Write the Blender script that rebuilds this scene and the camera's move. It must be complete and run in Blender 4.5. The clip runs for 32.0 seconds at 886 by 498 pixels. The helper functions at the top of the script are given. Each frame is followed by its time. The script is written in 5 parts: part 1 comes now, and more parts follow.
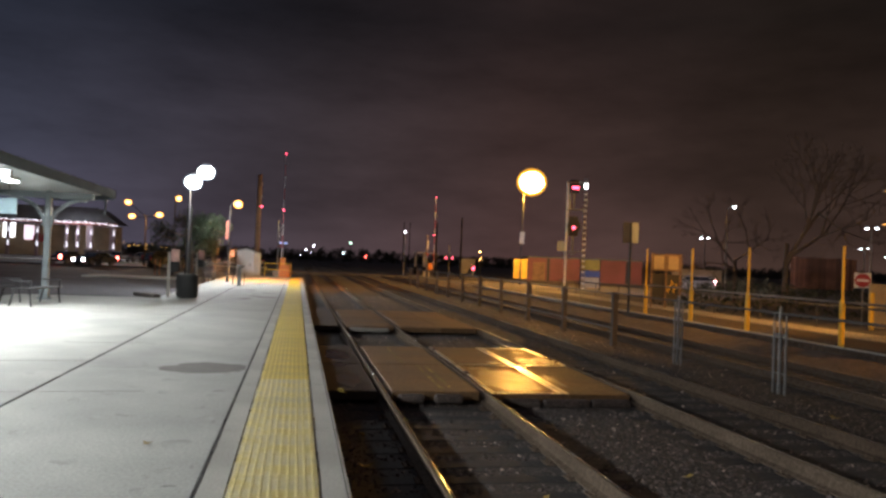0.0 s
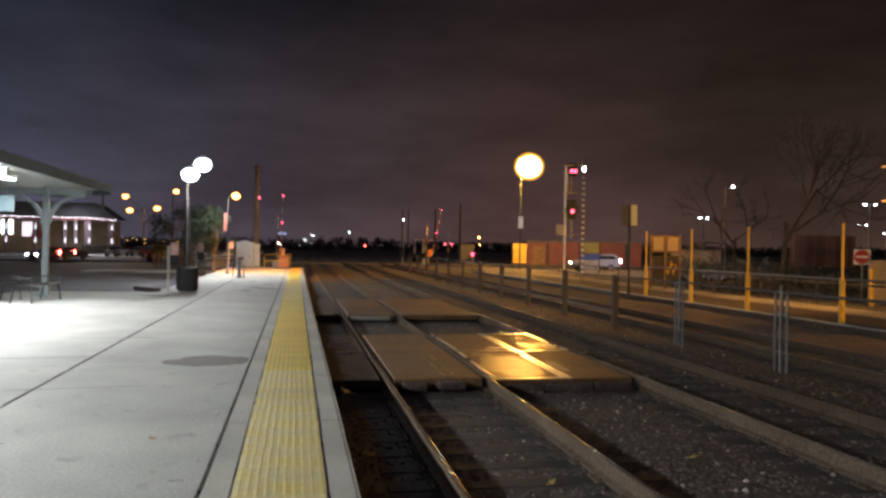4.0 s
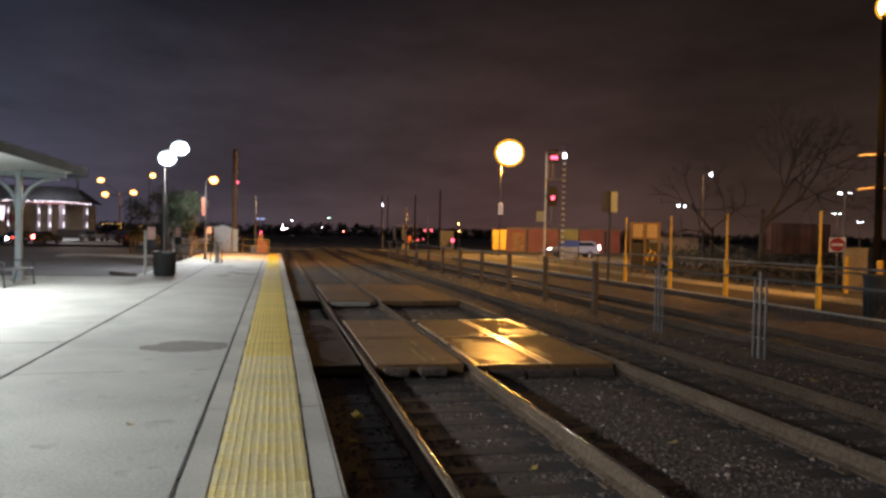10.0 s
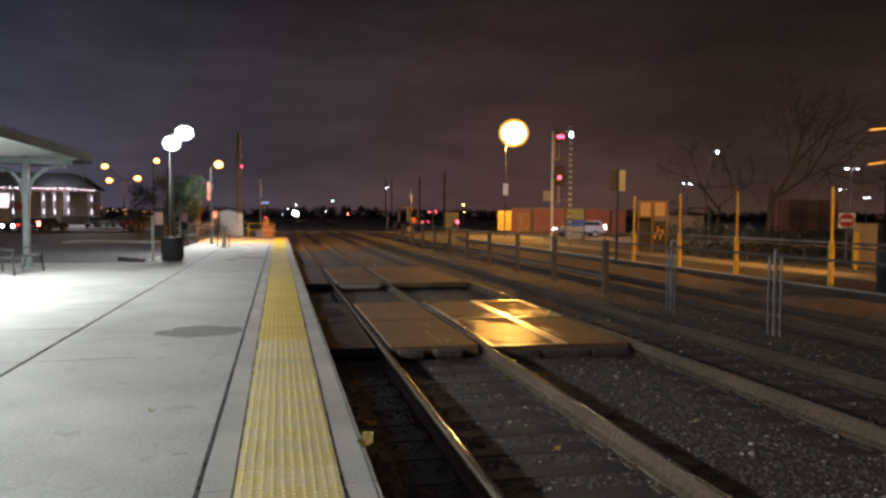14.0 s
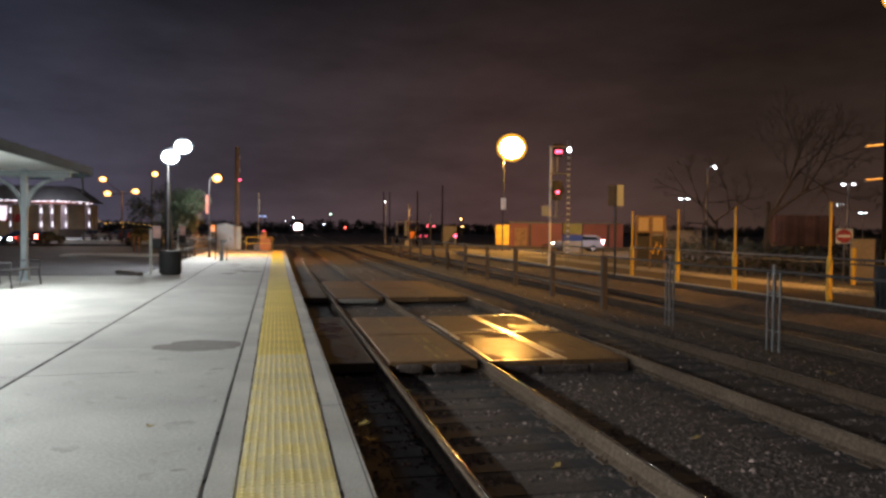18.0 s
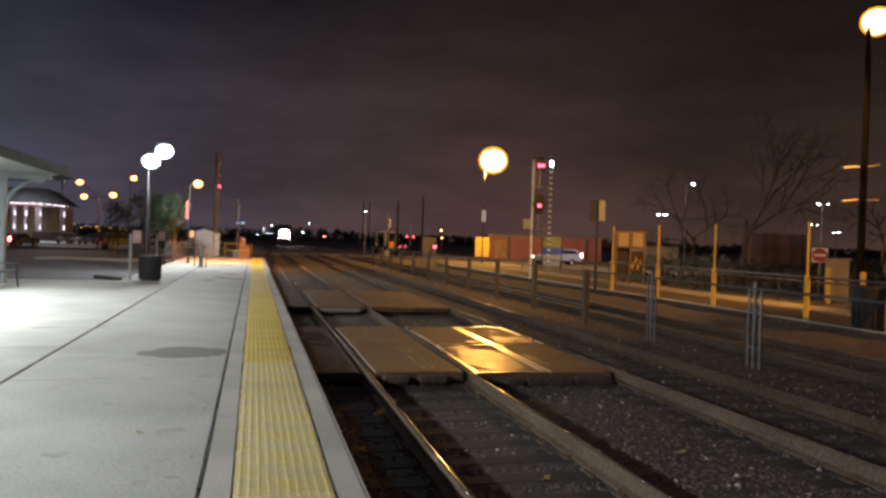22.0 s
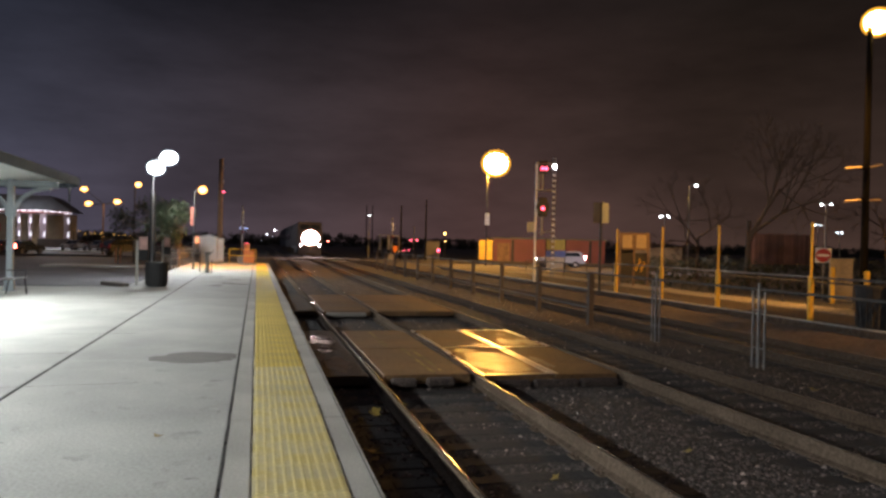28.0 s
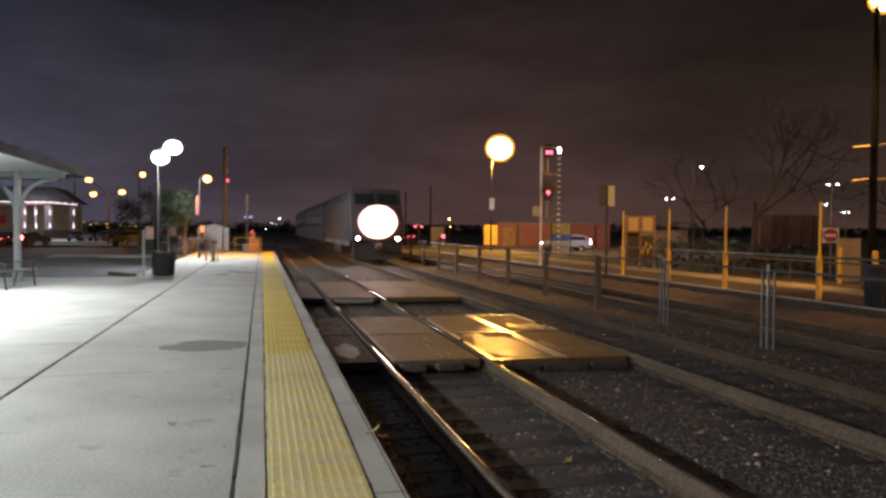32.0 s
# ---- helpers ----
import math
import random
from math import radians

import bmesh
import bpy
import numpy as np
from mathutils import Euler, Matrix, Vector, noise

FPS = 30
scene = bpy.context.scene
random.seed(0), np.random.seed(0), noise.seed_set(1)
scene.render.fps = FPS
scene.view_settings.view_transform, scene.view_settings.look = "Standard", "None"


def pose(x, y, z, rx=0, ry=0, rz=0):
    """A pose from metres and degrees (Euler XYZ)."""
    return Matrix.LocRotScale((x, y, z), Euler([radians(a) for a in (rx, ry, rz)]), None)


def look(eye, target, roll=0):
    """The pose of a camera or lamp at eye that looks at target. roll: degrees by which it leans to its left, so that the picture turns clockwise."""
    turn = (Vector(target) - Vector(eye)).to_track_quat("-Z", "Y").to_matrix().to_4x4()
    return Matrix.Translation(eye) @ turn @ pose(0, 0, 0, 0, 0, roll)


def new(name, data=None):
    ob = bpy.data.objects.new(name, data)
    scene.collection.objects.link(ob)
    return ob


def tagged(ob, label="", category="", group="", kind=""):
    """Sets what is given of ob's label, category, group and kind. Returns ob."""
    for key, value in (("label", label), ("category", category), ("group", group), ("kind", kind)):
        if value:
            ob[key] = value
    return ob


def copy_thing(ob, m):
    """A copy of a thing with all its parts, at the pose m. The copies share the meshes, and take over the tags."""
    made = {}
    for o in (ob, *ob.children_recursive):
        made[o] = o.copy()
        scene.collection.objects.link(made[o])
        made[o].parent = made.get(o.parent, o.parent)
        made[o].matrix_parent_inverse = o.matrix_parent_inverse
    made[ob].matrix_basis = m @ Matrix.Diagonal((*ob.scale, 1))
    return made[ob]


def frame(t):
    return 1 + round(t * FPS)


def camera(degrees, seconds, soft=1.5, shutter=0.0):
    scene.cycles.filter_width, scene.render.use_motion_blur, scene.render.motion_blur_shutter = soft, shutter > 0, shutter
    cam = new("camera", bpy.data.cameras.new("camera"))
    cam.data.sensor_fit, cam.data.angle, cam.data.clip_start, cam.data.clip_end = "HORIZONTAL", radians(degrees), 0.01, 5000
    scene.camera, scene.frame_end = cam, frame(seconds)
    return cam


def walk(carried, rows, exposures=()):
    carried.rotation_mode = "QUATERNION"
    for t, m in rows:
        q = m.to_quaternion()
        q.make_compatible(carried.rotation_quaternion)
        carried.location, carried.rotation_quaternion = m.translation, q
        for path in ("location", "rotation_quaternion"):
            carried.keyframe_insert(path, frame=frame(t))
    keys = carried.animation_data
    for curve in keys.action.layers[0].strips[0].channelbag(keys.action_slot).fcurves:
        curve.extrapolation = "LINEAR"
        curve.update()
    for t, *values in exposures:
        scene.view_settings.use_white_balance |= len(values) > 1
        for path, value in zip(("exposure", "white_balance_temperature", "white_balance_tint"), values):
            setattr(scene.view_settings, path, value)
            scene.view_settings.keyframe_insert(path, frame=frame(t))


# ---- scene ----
cam = camera(61.0, 32.0, soft=2.8)
PATH = [
    (0.0, 0.144, -0.189, 1.594, 90.89, -2.36, -10.97),
    (0.5, 0.134, -0.169, 1.615, 91.33, -1.51, -11.06),
    (1.0, 0.138, -0.185, 1.620, 91.93, -1.64, -11.02),
    (1.5, 0.144, -0.184, 1.607, 91.38, -1.57, -11.06),
    (2.0, 0.153, -0.172, 1.601, 91.08, -1.40, -11.11),
    (2.5, 0.157, -0.194, 1.606, 91.23, -1.19, -11.16),
    (3.0, 0.153, -0.181, 1.601, 91.28, -1.52, -11.23),
    (3.5, 0.147, -0.177, 1.611, 90.68, -0.85, -11.10),
    (5.5, 0.102, -0.193, 1.594, 88.12, -1.31, -10.80),
    (6.0, 0.101, -0.171, 1.595, 88.08, -1.66, -11.30),
    (6.5, 0.095, -0.160, 1.591, 88.15, -1.24, -11.83),
    (7.0, 0.089, -0.160, 1.592, 88.23, -1.44, -12.02),
    (7.5, 0.061, -0.153, 1.585, 88.13, -1.95, -12.22),
    (8.0, 0.034, -0.145, 1.586, 88.20, -2.11, -12.46),
    (8.5, 0.004, -0.127, 1.587, 88.34, -2.08, -12.76),
    (9.0, 0.026, -0.122, 1.590, 88.46, -2.09, -12.96),
    (9.5, 0.099, -0.111, 1.596, 88.50, -1.86, -13.14),
    (10.0, 0.115, -0.095, 1.591, 88.84, -1.23, -12.60),
    (10.5, 0.058, -0.035, 1.595, 88.90, -1.16, -12.20),
    (11.0, 0.017, -0.004, 1.593, 88.81, -0.50, -12.21),
    (11.5, 0.010, -0.008, 1.598, 88.76, -0.42, -12.15),
    (12.0, 0.010, 0.008, 1.591, 88.62, -0.64, -12.02),
    (12.5, 0.005, -0.003, 1.586, 88.00, -0.07, -12.03),
    (13.0, -0.000, 0.000, 1.585, 87.70, -0.50, -12.10),
    (13.5, 0.002, -0.006, 1.585, 87.51, -0.50, -12.21),
    (14.0, -0.001, 0.011, 1.581, 87.43, -0.43, -12.32),
    (14.5, -0.004, 0.007, 1.591, 87.55, -1.10, -12.65),
    (16.5, -0.022, 0.024, 1.584, 88.45, -1.15, -12.85),
    (17.0, -0.027, 0.025, 1.586, 88.44, -0.74, -12.66),
    (17.5, -0.027, 0.031, 1.585, 88.46, -0.78, -12.60),
    (18.0, -0.024, 0.020, 1.591, 88.50, -0.62, -12.50),
    (18.5, -0.037, 0.022, 1.589, 88.56, -0.72, -12.40),
    (19.0, -0.040, 0.012, 1.586, 88.53, -1.04, -12.37),
    (19.5, -0.041, 0.006, 1.587, 88.66, -1.76, -12.44),
    (20.0, -0.050, 0.038, 1.583, 88.58, -1.28, -12.50),
    (20.5, -0.076, 0.045, 1.584, 88.82, -1.58, -12.74),
    (21.0, -0.110, 0.037, 1.590, 89.03, -1.98, -13.09),
    (21.5, -0.143, 0.025, 1.592, 89.18, -2.08, -13.59),
    (22.0, -0.172, 0.012, 1.593, 89.37, -1.84, -14.13),
    (22.5, -0.146, -0.049, 1.597, 89.75, -1.64, -14.32),
    (23.0, -0.117, -0.118, 1.593, 89.90, -2.03, -14.57),
    (23.5, -0.117, -0.125, 1.593, 89.76, -1.05, -14.68),
    (24.0, -0.165, -0.109, 1.596, 89.68, -0.80, -14.81),
    (24.5, -0.202, -0.086, 1.601, 89.83, -0.61, -14.92),
    (26.5, -0.230, -0.093, 1.596, 89.82, -0.90, -15.72),
    (27.0, -0.230, -0.107, 1.604, 89.86, -0.89, -14.52),
    (27.5, -0.241, -0.095, 1.598, 89.90, -1.16, -14.12),
    (28.0, -0.250, -0.097, 1.602, 89.62, -1.32, -13.90),
    (28.5, -0.289, -0.078, 1.587, 88.95, -1.94, -13.07),
    (29.0, -0.316, -0.042, 1.585, 88.39, -1.76, -12.40),
    (29.5, -0.350, -0.031, 1.592, 88.90, -2.09, -12.28),
    (30.0, -0.385, -0.036, 1.600, 88.99, -2.16, -12.09),
    (30.5, -0.418, -0.059, 1.599, 89.32, -2.01, -12.16),
    (31.0, -0.373, -0.061, 1.600, 89.37, -1.61, -12.47),
    (31.5, -0.321, -0.068, 1.596, 89.34, -0.83, -13.34),
    (32.0, -0.291, -0.060, 1.592, 88.53, -0.49, -13.56),
]
walk(cam, [(t, pose(x, y, z, rx, ry, rz)) for t, x, y, z, rx, ry, rz in PATH])

# ---- the plan, in metres: x across the tracks, y along them, z = 0 on the platform ----
RAIL = -0.31            # top of rail
GROUND = -0.50          # earth, ballast bed and streets
T1, T2, T3 = 2.21, 6.07, 10.1   # centre lines of the three tracks
EDGE = 0.58             # platform edge
FENCE = 8.2            # fence between the second and third track
RPLAT = 12.5            # edge of the far platform

# ---- world and lights ----
world = bpy.data.worlds.new("night_sky")
scene.world = world
world.use_nodes = True
wn, wl = world.node_tree.nodes, world.node_tree.links
bg = wn["Background"]
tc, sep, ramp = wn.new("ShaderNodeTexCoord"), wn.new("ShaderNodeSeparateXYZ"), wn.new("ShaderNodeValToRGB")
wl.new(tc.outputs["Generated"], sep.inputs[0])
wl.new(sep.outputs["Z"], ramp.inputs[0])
mixw = wn.new("ShaderNodeMix")
mixw.data_type, mixw.blend_type = "RGBA", "MULTIPLY"
mixw.inputs["Factor"].default_value = 1.0
side_ramp = wn.new("ShaderNodeValToRGB")
shift = wn.new("ShaderNodeMapRange")
wl.new(sep.outputs["X"], shift.inputs["Value"])
shift.inputs["From Min"].default_value, shift.inputs["From Max"].default_value = -0.5, 0.55
wl.new(shift.outputs[0], side_ramp.inputs[0])
# bluish left, warm right: the lamps' veil of glare put into the sky colour
side_ramp.color_ramp.elements[0].color = (1.15, 1.85, 3.1, 1)
side_ramp.color_ramp.elements[1].color = (0.90, 0.76, 0.62, 1)
side_ramp.color_ramp.elements.new(0.5).color = (1.10, 1.14, 1.36, 1)
side_ramp.color_ramp.elements.new(0.74).color = (1.32, 1.06, 1.02, 1)
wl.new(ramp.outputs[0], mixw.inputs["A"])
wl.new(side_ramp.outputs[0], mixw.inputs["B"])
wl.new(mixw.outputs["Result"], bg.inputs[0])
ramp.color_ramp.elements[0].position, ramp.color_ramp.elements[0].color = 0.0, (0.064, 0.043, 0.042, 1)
# sky overhead, out of view, made brighter to lift the shadows
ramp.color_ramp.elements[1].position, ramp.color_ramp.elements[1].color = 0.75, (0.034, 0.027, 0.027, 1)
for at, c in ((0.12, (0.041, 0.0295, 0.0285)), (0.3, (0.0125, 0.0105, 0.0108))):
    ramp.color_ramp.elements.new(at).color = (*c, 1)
# thin cloud in the town's glow
cloud, squash, mixc = wn.new("ShaderNodeTexNoise"), wn.new("ShaderNodeMapping"), wn.new("ShaderNodeMix")
squash.inputs["Scale"].default_value = (1.0, 1.0, 3.5)
cloud.inputs["Scale"].default_value, cloud.inputs["Detail"].default_value, cloud.inputs["Roughness"].default_value = 2.6, 7.0, 0.6
wl.new(tc.outputs["Generated"], squash.inputs[0])
wl.new(squash.outputs[0], cloud.inputs["Vector"])
spread = wn.new("ShaderNodeMapRange")
wl.new(cloud.outputs[0], spread.inputs["Value"])
spread.inputs["From Min"].default_value, spread.inputs["From Max"].default_value = 0.3, 0.7
spread.inputs["To Min"].default_value, spread.inputs["To Max"].default_value = 0.62, 1.38
mixc.data_type, mixc.blend_type = "RGBA", "MULTIPLY"
mixc.inputs["Factor"].default_value = 1.0
wl.new(mixw.outputs["Result"], mixc.inputs["A"])
wl.new(spread.outputs[0], mixc.inputs["B"])
wl.new(mixc.outputs["Result"], bg.inputs[0])
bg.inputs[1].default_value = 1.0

SODIUM = (1.0, 0.45, 0.075)
AMBER = (1.0, 0.36, 0.045)
WHITE = (0.93, 0.96, 0.97)


def lamp(name, kind, at, energy, colour, size=0.3, target=None, cone=150.0):
    data = bpy.data.lights.new(name, kind)
    data.energy, data.color = energy, colour
    if kind == "AREA":
        data.shape, data.size = "DISK", size
    else:
        data.shadow_soft_size = size
    if kind == "SPOT":
        data.spot_size, data.spot_blend = radians(cone), 0.6
    ob = new(name, data)
    ob.matrix_world = look(at, target or (at[0], at[1] + 0.001, at[2] - 1))
    return ob


# tubes under the canopy
TUBES = (18.9, 12.4, 5.9, -0.6, -7.1)
for y in TUBES:
    lamp("canopy_lamp", "AREA", (-6.65, y, 3.02), 320 if y > 10 else 530, WHITE, 0.8)
for y, power in ((15.6, 1030), (2.6, 860)):
    lamp("canopy_lamp", "POINT", (-6.65, y, 2.95), power, WHITE, 0.25)
# white platform lamp, sodium lamps
lamp("platform_lamp", "POINT", (-4.1, 38.5, 4.9), 3000, WHITE, 0.12)
# narrow beam added at the lamp head to whiten the equipment hut
lamp("platform_lamp", "SPOT", (-4.5, 40.0, 5.3), 8000, WHITE, 0.2, target=(-4.2, 72.0, 0.6), cone=26)
lamp("sodium_lamp", "POINT", (21.7, 69.3, 8.1), 19000, SODIUM, 0.2)
lamp("sodium_lamp", "SPOT", (18.5, 20.2, 8.7), 5200, SODIUM, 0.2, target=(15.0, 25.0, -0.4), cone=88)
# unseen lamp, assumed from the yellow posts' lit near side
lamp("sodium_lamp", "SPOT", (15.6, 2.0, 8.0), 10000, SODIUM, 0.2, target=(15.2, 18.0, 0.9), cone=54)
lamp("road_lamp", "SPOT", (30.95, 48.9, 5.85), 5200, (1.0, 0.84, 0.92), 0.2, target=(32.5, 72.0, 0.0), cone=120)
lamp("amber_lamp", "SPOT", (-2.9, 42.2, 3.85), 6600, AMBER, 0.15, target=(-1.7, 46.0, 0), cone=96)
lamp("forecourt_lamp", "POINT", (-16.0, 84.0, 6.6), 1200, (1.0, 0.55, 0.2), 0.2)
# floating lamp added to light the forecourt, in place of the shops' bulbs
lamp("shop_lamp", "AREA", (-34.0, 136.0, 7.0), 4500, (0.9, 0.92, 1.0), 3.0, target=(-32.0, 108.0, 0.0))
lamp("shop_lamp", "AREA", (-40.0, 147.0, 6.0), 330, (0.9, 0.88, 1.0), 3.0, target=(-40.0, 151.0, 0.0))

# ---- materials ----
M = {}


def mat(name, colour, rough=0.7, metal=0.0, grain=40.0, vary=0.25, bump=0.15, big=0.6, stain=0.25, spec=0.5, coat=0.0, per=0.0, patchy=0.1):
    """A procedural surface: base colour varied by fine grain and broad stains, with relief."""
    m = bpy.data.materials.new(name)
    m.use_nodes = True
    n, l = m.node_tree.nodes, m.node_tree.links
    b = n["Principled BSDF"]
    tc = n.new("ShaderNodeTexCoord")
    fine, broad = n.new("ShaderNodeTexNoise"), n.new("ShaderNodeTexNoise")
    fine.inputs["Scale"].default_value, fine.inputs["Detail"].default_value = grain, 4
    broad.inputs["Scale"].default_value, broad.inputs["Detail"].default_value = big, 5
    for t in (fine, broad):
        l.new(tc.outputs["Object"], t.inputs["Vector"])
    mix = n.new("ShaderNodeMix")
    mix.data_type, mix.blend_type = "RGBA", "MULTIPLY"
    mix.inputs["Factor"].default_value = 1.0
    r1, r2 = n.new("ShaderNodeMapRange"), n.new("ShaderNodeMapRange")
    for r, src, amount in ((r1, fine, vary), (r2, broad, stain)):
        l.new(src.outputs["Fac"], r.inputs["Value"])
        r.inputs["From Min"].default_value, r.inputs["From Max"].default_value = 0.3, 0.7
        r.inputs["To Min"].default_value, r.inputs["To Max"].default_value = 1 - amount, 1 + amount * 0.6
    mul = n.new("ShaderNodeMath")
    mul.operation = "MULTIPLY"
    l.new(r1.outputs[0], mul.inputs[0])
    l.new(r2.outputs[0], mul.inputs[1])
    last = mul
    if per:
        info, r3, mul2 = n.new("ShaderNodeObjectInfo"), n.new("ShaderNodeMapRange"), n.new("ShaderNodeMath")
        mul2.operation = "MULTIPLY"
        l.new(info.outputs["Random"], r3.inputs["Value"])
        r3.inputs["To Min"].default_value, r3.inputs["To Max"].default_value = 1 - per, 1 + per
        l.new(mul.outputs[0], mul2.inputs[0])
        l.new(r3.outputs[0], mul2.inputs[1])
        last = mul2
    mix.inputs["A"].default_value = (*colour, 1)
    l.new(last.outputs[0], mix.inputs["B"])
    l.new(mix.outputs["Result"], b.inputs["Base Color"])
    rr = n.new("ShaderNodeMapRange")
    l.new(broad.outputs["Fac"], rr.inputs["Value"])
    rr.inputs["From Min"].default_value, rr.inputs["From Max"].default_value = 0.3, 0.7
    rr.inputs["To Min"].default_value, rr.inputs["To Max"].default_value = max(rough - patchy, 0.05), min(rough + patchy, 1)
    l.new(rr.outputs[0], b.inputs["Roughness"])
    b.inputs["Metallic"].default_value = metal
    b.inputs["Specular IOR Level"].default_value = spec
    b.inputs["Coat Weight"].default_value = coat
    if bump:
        bp = n.new("ShaderNodeBump")
        bp.inputs["Strength"].default_value, bp.inputs["Distance"].default_value = bump, 0.02
        l.new(fine.outputs["Fac"], bp.inputs["Height"])
        l.new(bp.outputs[0], b.inputs["Normal"])
    M[name] = m
    return m


def island(m):
    """Each loose stone takes a shade of its own, a few of them pale."""
    n, l = m.node_tree.nodes, m.node_tree.links
    g, r, mix = n.new("ShaderNodeNewGeometry"), n.new("ShaderNodeValToRGB"), n.new("ShaderNodeMix")
    mix.data_type, mix.blend_type = "RGBA", "MULTIPLY"
    mix.inputs["Factor"].default_value = 1.0
    l.new(g.outputs["Random Per Island"], r.inputs[0])
    r.color_ramp.elements[0].color, r.color_ramp.elements[1].color = (0.3, 0.3, 0.3, 1), (4.6, 4.5, 4.4, 1)
    e = r.color_ramp.elements.new(0.93)
    e.color = (1.25, 1.2, 1.15, 1)
    b = n["Principled BSDF"]
    l.new(b.inputs["Base Color"].links[0].from_socket, mix.inputs["A"])
    l.new(r.outputs[0], mix.inputs["B"])
    l.new(mix.outputs["Result"], b.inputs["Base Color"])
    return m


def two_tone(m, colour, scale, low=0.45, high=0.62):
    """A second colour in patches over the first."""
    n, l = m.node_tree.nodes, m.node_tree.links
    t, r, mix = n.new("ShaderNodeTexNoise"), n.new("ShaderNodeMapRange"), n.new("ShaderNodeMix")
    mix.data_type = "RGBA"
    t.inputs["Scale"].default_value, t.inputs["Detail"].default_value, t.inputs["Roughness"].default_value = scale, 6, 0.62
    l.new(n["Texture Coordinate"].outputs["Object"], t.inputs["Vector"])
    l.new(t.outputs["Fac"], r.inputs["Value"])
    r.inputs["From Min"].default_value, r.inputs["From Max"].default_value = low, high
    b = n["Principled BSDF"]
    l.new(r.outputs[0], mix.inputs["Factor"])
    l.new(b.inputs["Base Color"].links[0].from_socket, mix.inputs["A"])
    mix.inputs["B"].default_value = (*colour, 1)
    l.new(mix.outputs["Result"], b.inputs["Base Color"])
    return m


def glow(name, colour, strength):
    m = bpy.data.materials.new(name)
    m.use_nodes = True
    b = m.node_tree.nodes["Principled BSDF"]
    b.inputs["Base Color"].default_value = (*[0.6 * c for c in colour], 1)
    b.inputs["Emission Color"].default_value = (*colour, 1)
    b.inputs["Emission Strength"].default_value = strength
    M[name] = m
    return m


def glass(name, colour=(0.02, 0.025, 0.03), rough=0.05):
    m = bpy.data.materials.new(name)
    m.use_nodes = True
    b = m.node_tree.nodes["Principled BSDF"]
    b.inputs["Base Color"].default_value = (*colour, 1)
    b.inputs["Roughness"].default_value = rough
    b.inputs["Coat Weight"].default_value = 0.5
    M[name] = m
    return m


mat("concrete", (0.385, 0.392, 0.358), 0.8, grain=38, vary=0.22, bump=0.15, big=0.7, stain=0.26, per=0.05)
mat("coping", (0.395, 0.388, 0.345), 0.8, grain=45, vary=0.2, bump=0.15, big=0.9, stain=0.25, per=0.06)
mat("old_concrete", (0.27, 0.25, 0.22), 0.85, grain=30, vary=0.3, bump=0.3, big=0.7, stain=0.35, per=0.08)
two_tone(mat("tactile_worn", (0.57, 0.49, 0.25), 0.65, grain=60, vary=0.2, bump=0.1, big=3.2, stain=0.22, per=0.12), (0.50, 0.38, 0.085), 2.6, 0.46, 0.66)
# domes lighter than their tiles: yellower paint plus the light on their tops
mat("worn_dome_lit", (0.74, 0.63, 0.27), 0.6, grain=60, vary=0.15, bump=0.05, big=2.0, stain=0.2, per=0.08)
mat("fresh_dome_lit", (0.72, 0.56, 0.12), 0.55, grain=60, vary=0.15, bump=0.05, big=2.0, stain=0.2, per=0.08)
mat("rail_dark", (0.105, 0.075, 0.053), 0.95, spec=0.05, grain=25, vary=0.4, bump=0.3)
mat("sign_pale", (0.26, 0.37, 0.41), 0.5, grain=12, vary=0.08, bump=0.0, big=2.0, stain=0.1)
mat("rippled_water", (0.13, 0.08, 0.05), 0.28, spec=0.3, grain=11, vary=0.3, bump=0.9, big=2.0, stain=0.3, patchy=0.06)
mat("tactile", (0.60, 0.44, 0.07), 0.6, grain=60, vary=0.18, bump=0.1, big=1.6, stain=0.22, per=0.10)
mat("joint_filler", (0.03, 0.03, 0.028), 0.9, grain=30)
mat("faint_stain", (0.37, 0.376, 0.342), 0.8, grain=45, vary=0.25, big=3.0, stain=0.3)
mat("smudge", (0.31, 0.31, 0.285), 0.8, grain=55, vary=0.35, big=6.0, stain=0.4)
mat("damp_stain", (0.165, 0.158, 0.14), 0.8, grain=55, vary=0.25, big=5.0, stain=0.3)
mat("earth", (0.055, 0.046, 0.038), 0.95, grain=6, vary=0.5, bump=0.6, big=0.15, stain=0.4)
mat("asphalt", (0.098, 0.096, 0.102), 0.9, spec=0.15, grain=60, vary=0.4, bump=0.3, big=0.25, stain=0.35)
mat("rusty_post", (0.08, 0.066, 0.055), 0.8, grain=25, vary=0.3, bump=0.1)
mat("dull_steel", (0.075, 0.070, 0.065), 0.75, grain=25, vary=0.2, bump=0.05)
mat("dark_wire", (0.10, 0.10, 0.10), 0.6, metal=0.5, grain=25, vary=0.2, bump=0.0)
mat("asphalt_worn", (0.062, 0.050, 0.043), 0.85, spec=0.25, grain=40, vary=0.35, bump=0.25, big=0.4, stain=0.35)
mat("stone", (0.094, 0.069, 0.057), 0.9, grain=48, vary=0.8, bump=0.8, big=3.0, stain=0.5)
island(mat("loose_stone", (0.132, 0.106, 0.094), 0.8, grain=25, vary=0.4, bump=0.2, big=3.0, stain=0.4))
mat("tie_wood", (0.036, 0.030, 0.027), 0.9, grain=18, vary=0.5, bump=0.5, big=1.5, stain=0.4, per=0.25)
mat("rail_side", (0.14, 0.104, 0.075), 0.95, spec=0.02, grain=25, vary=0.4, bump=0.3)
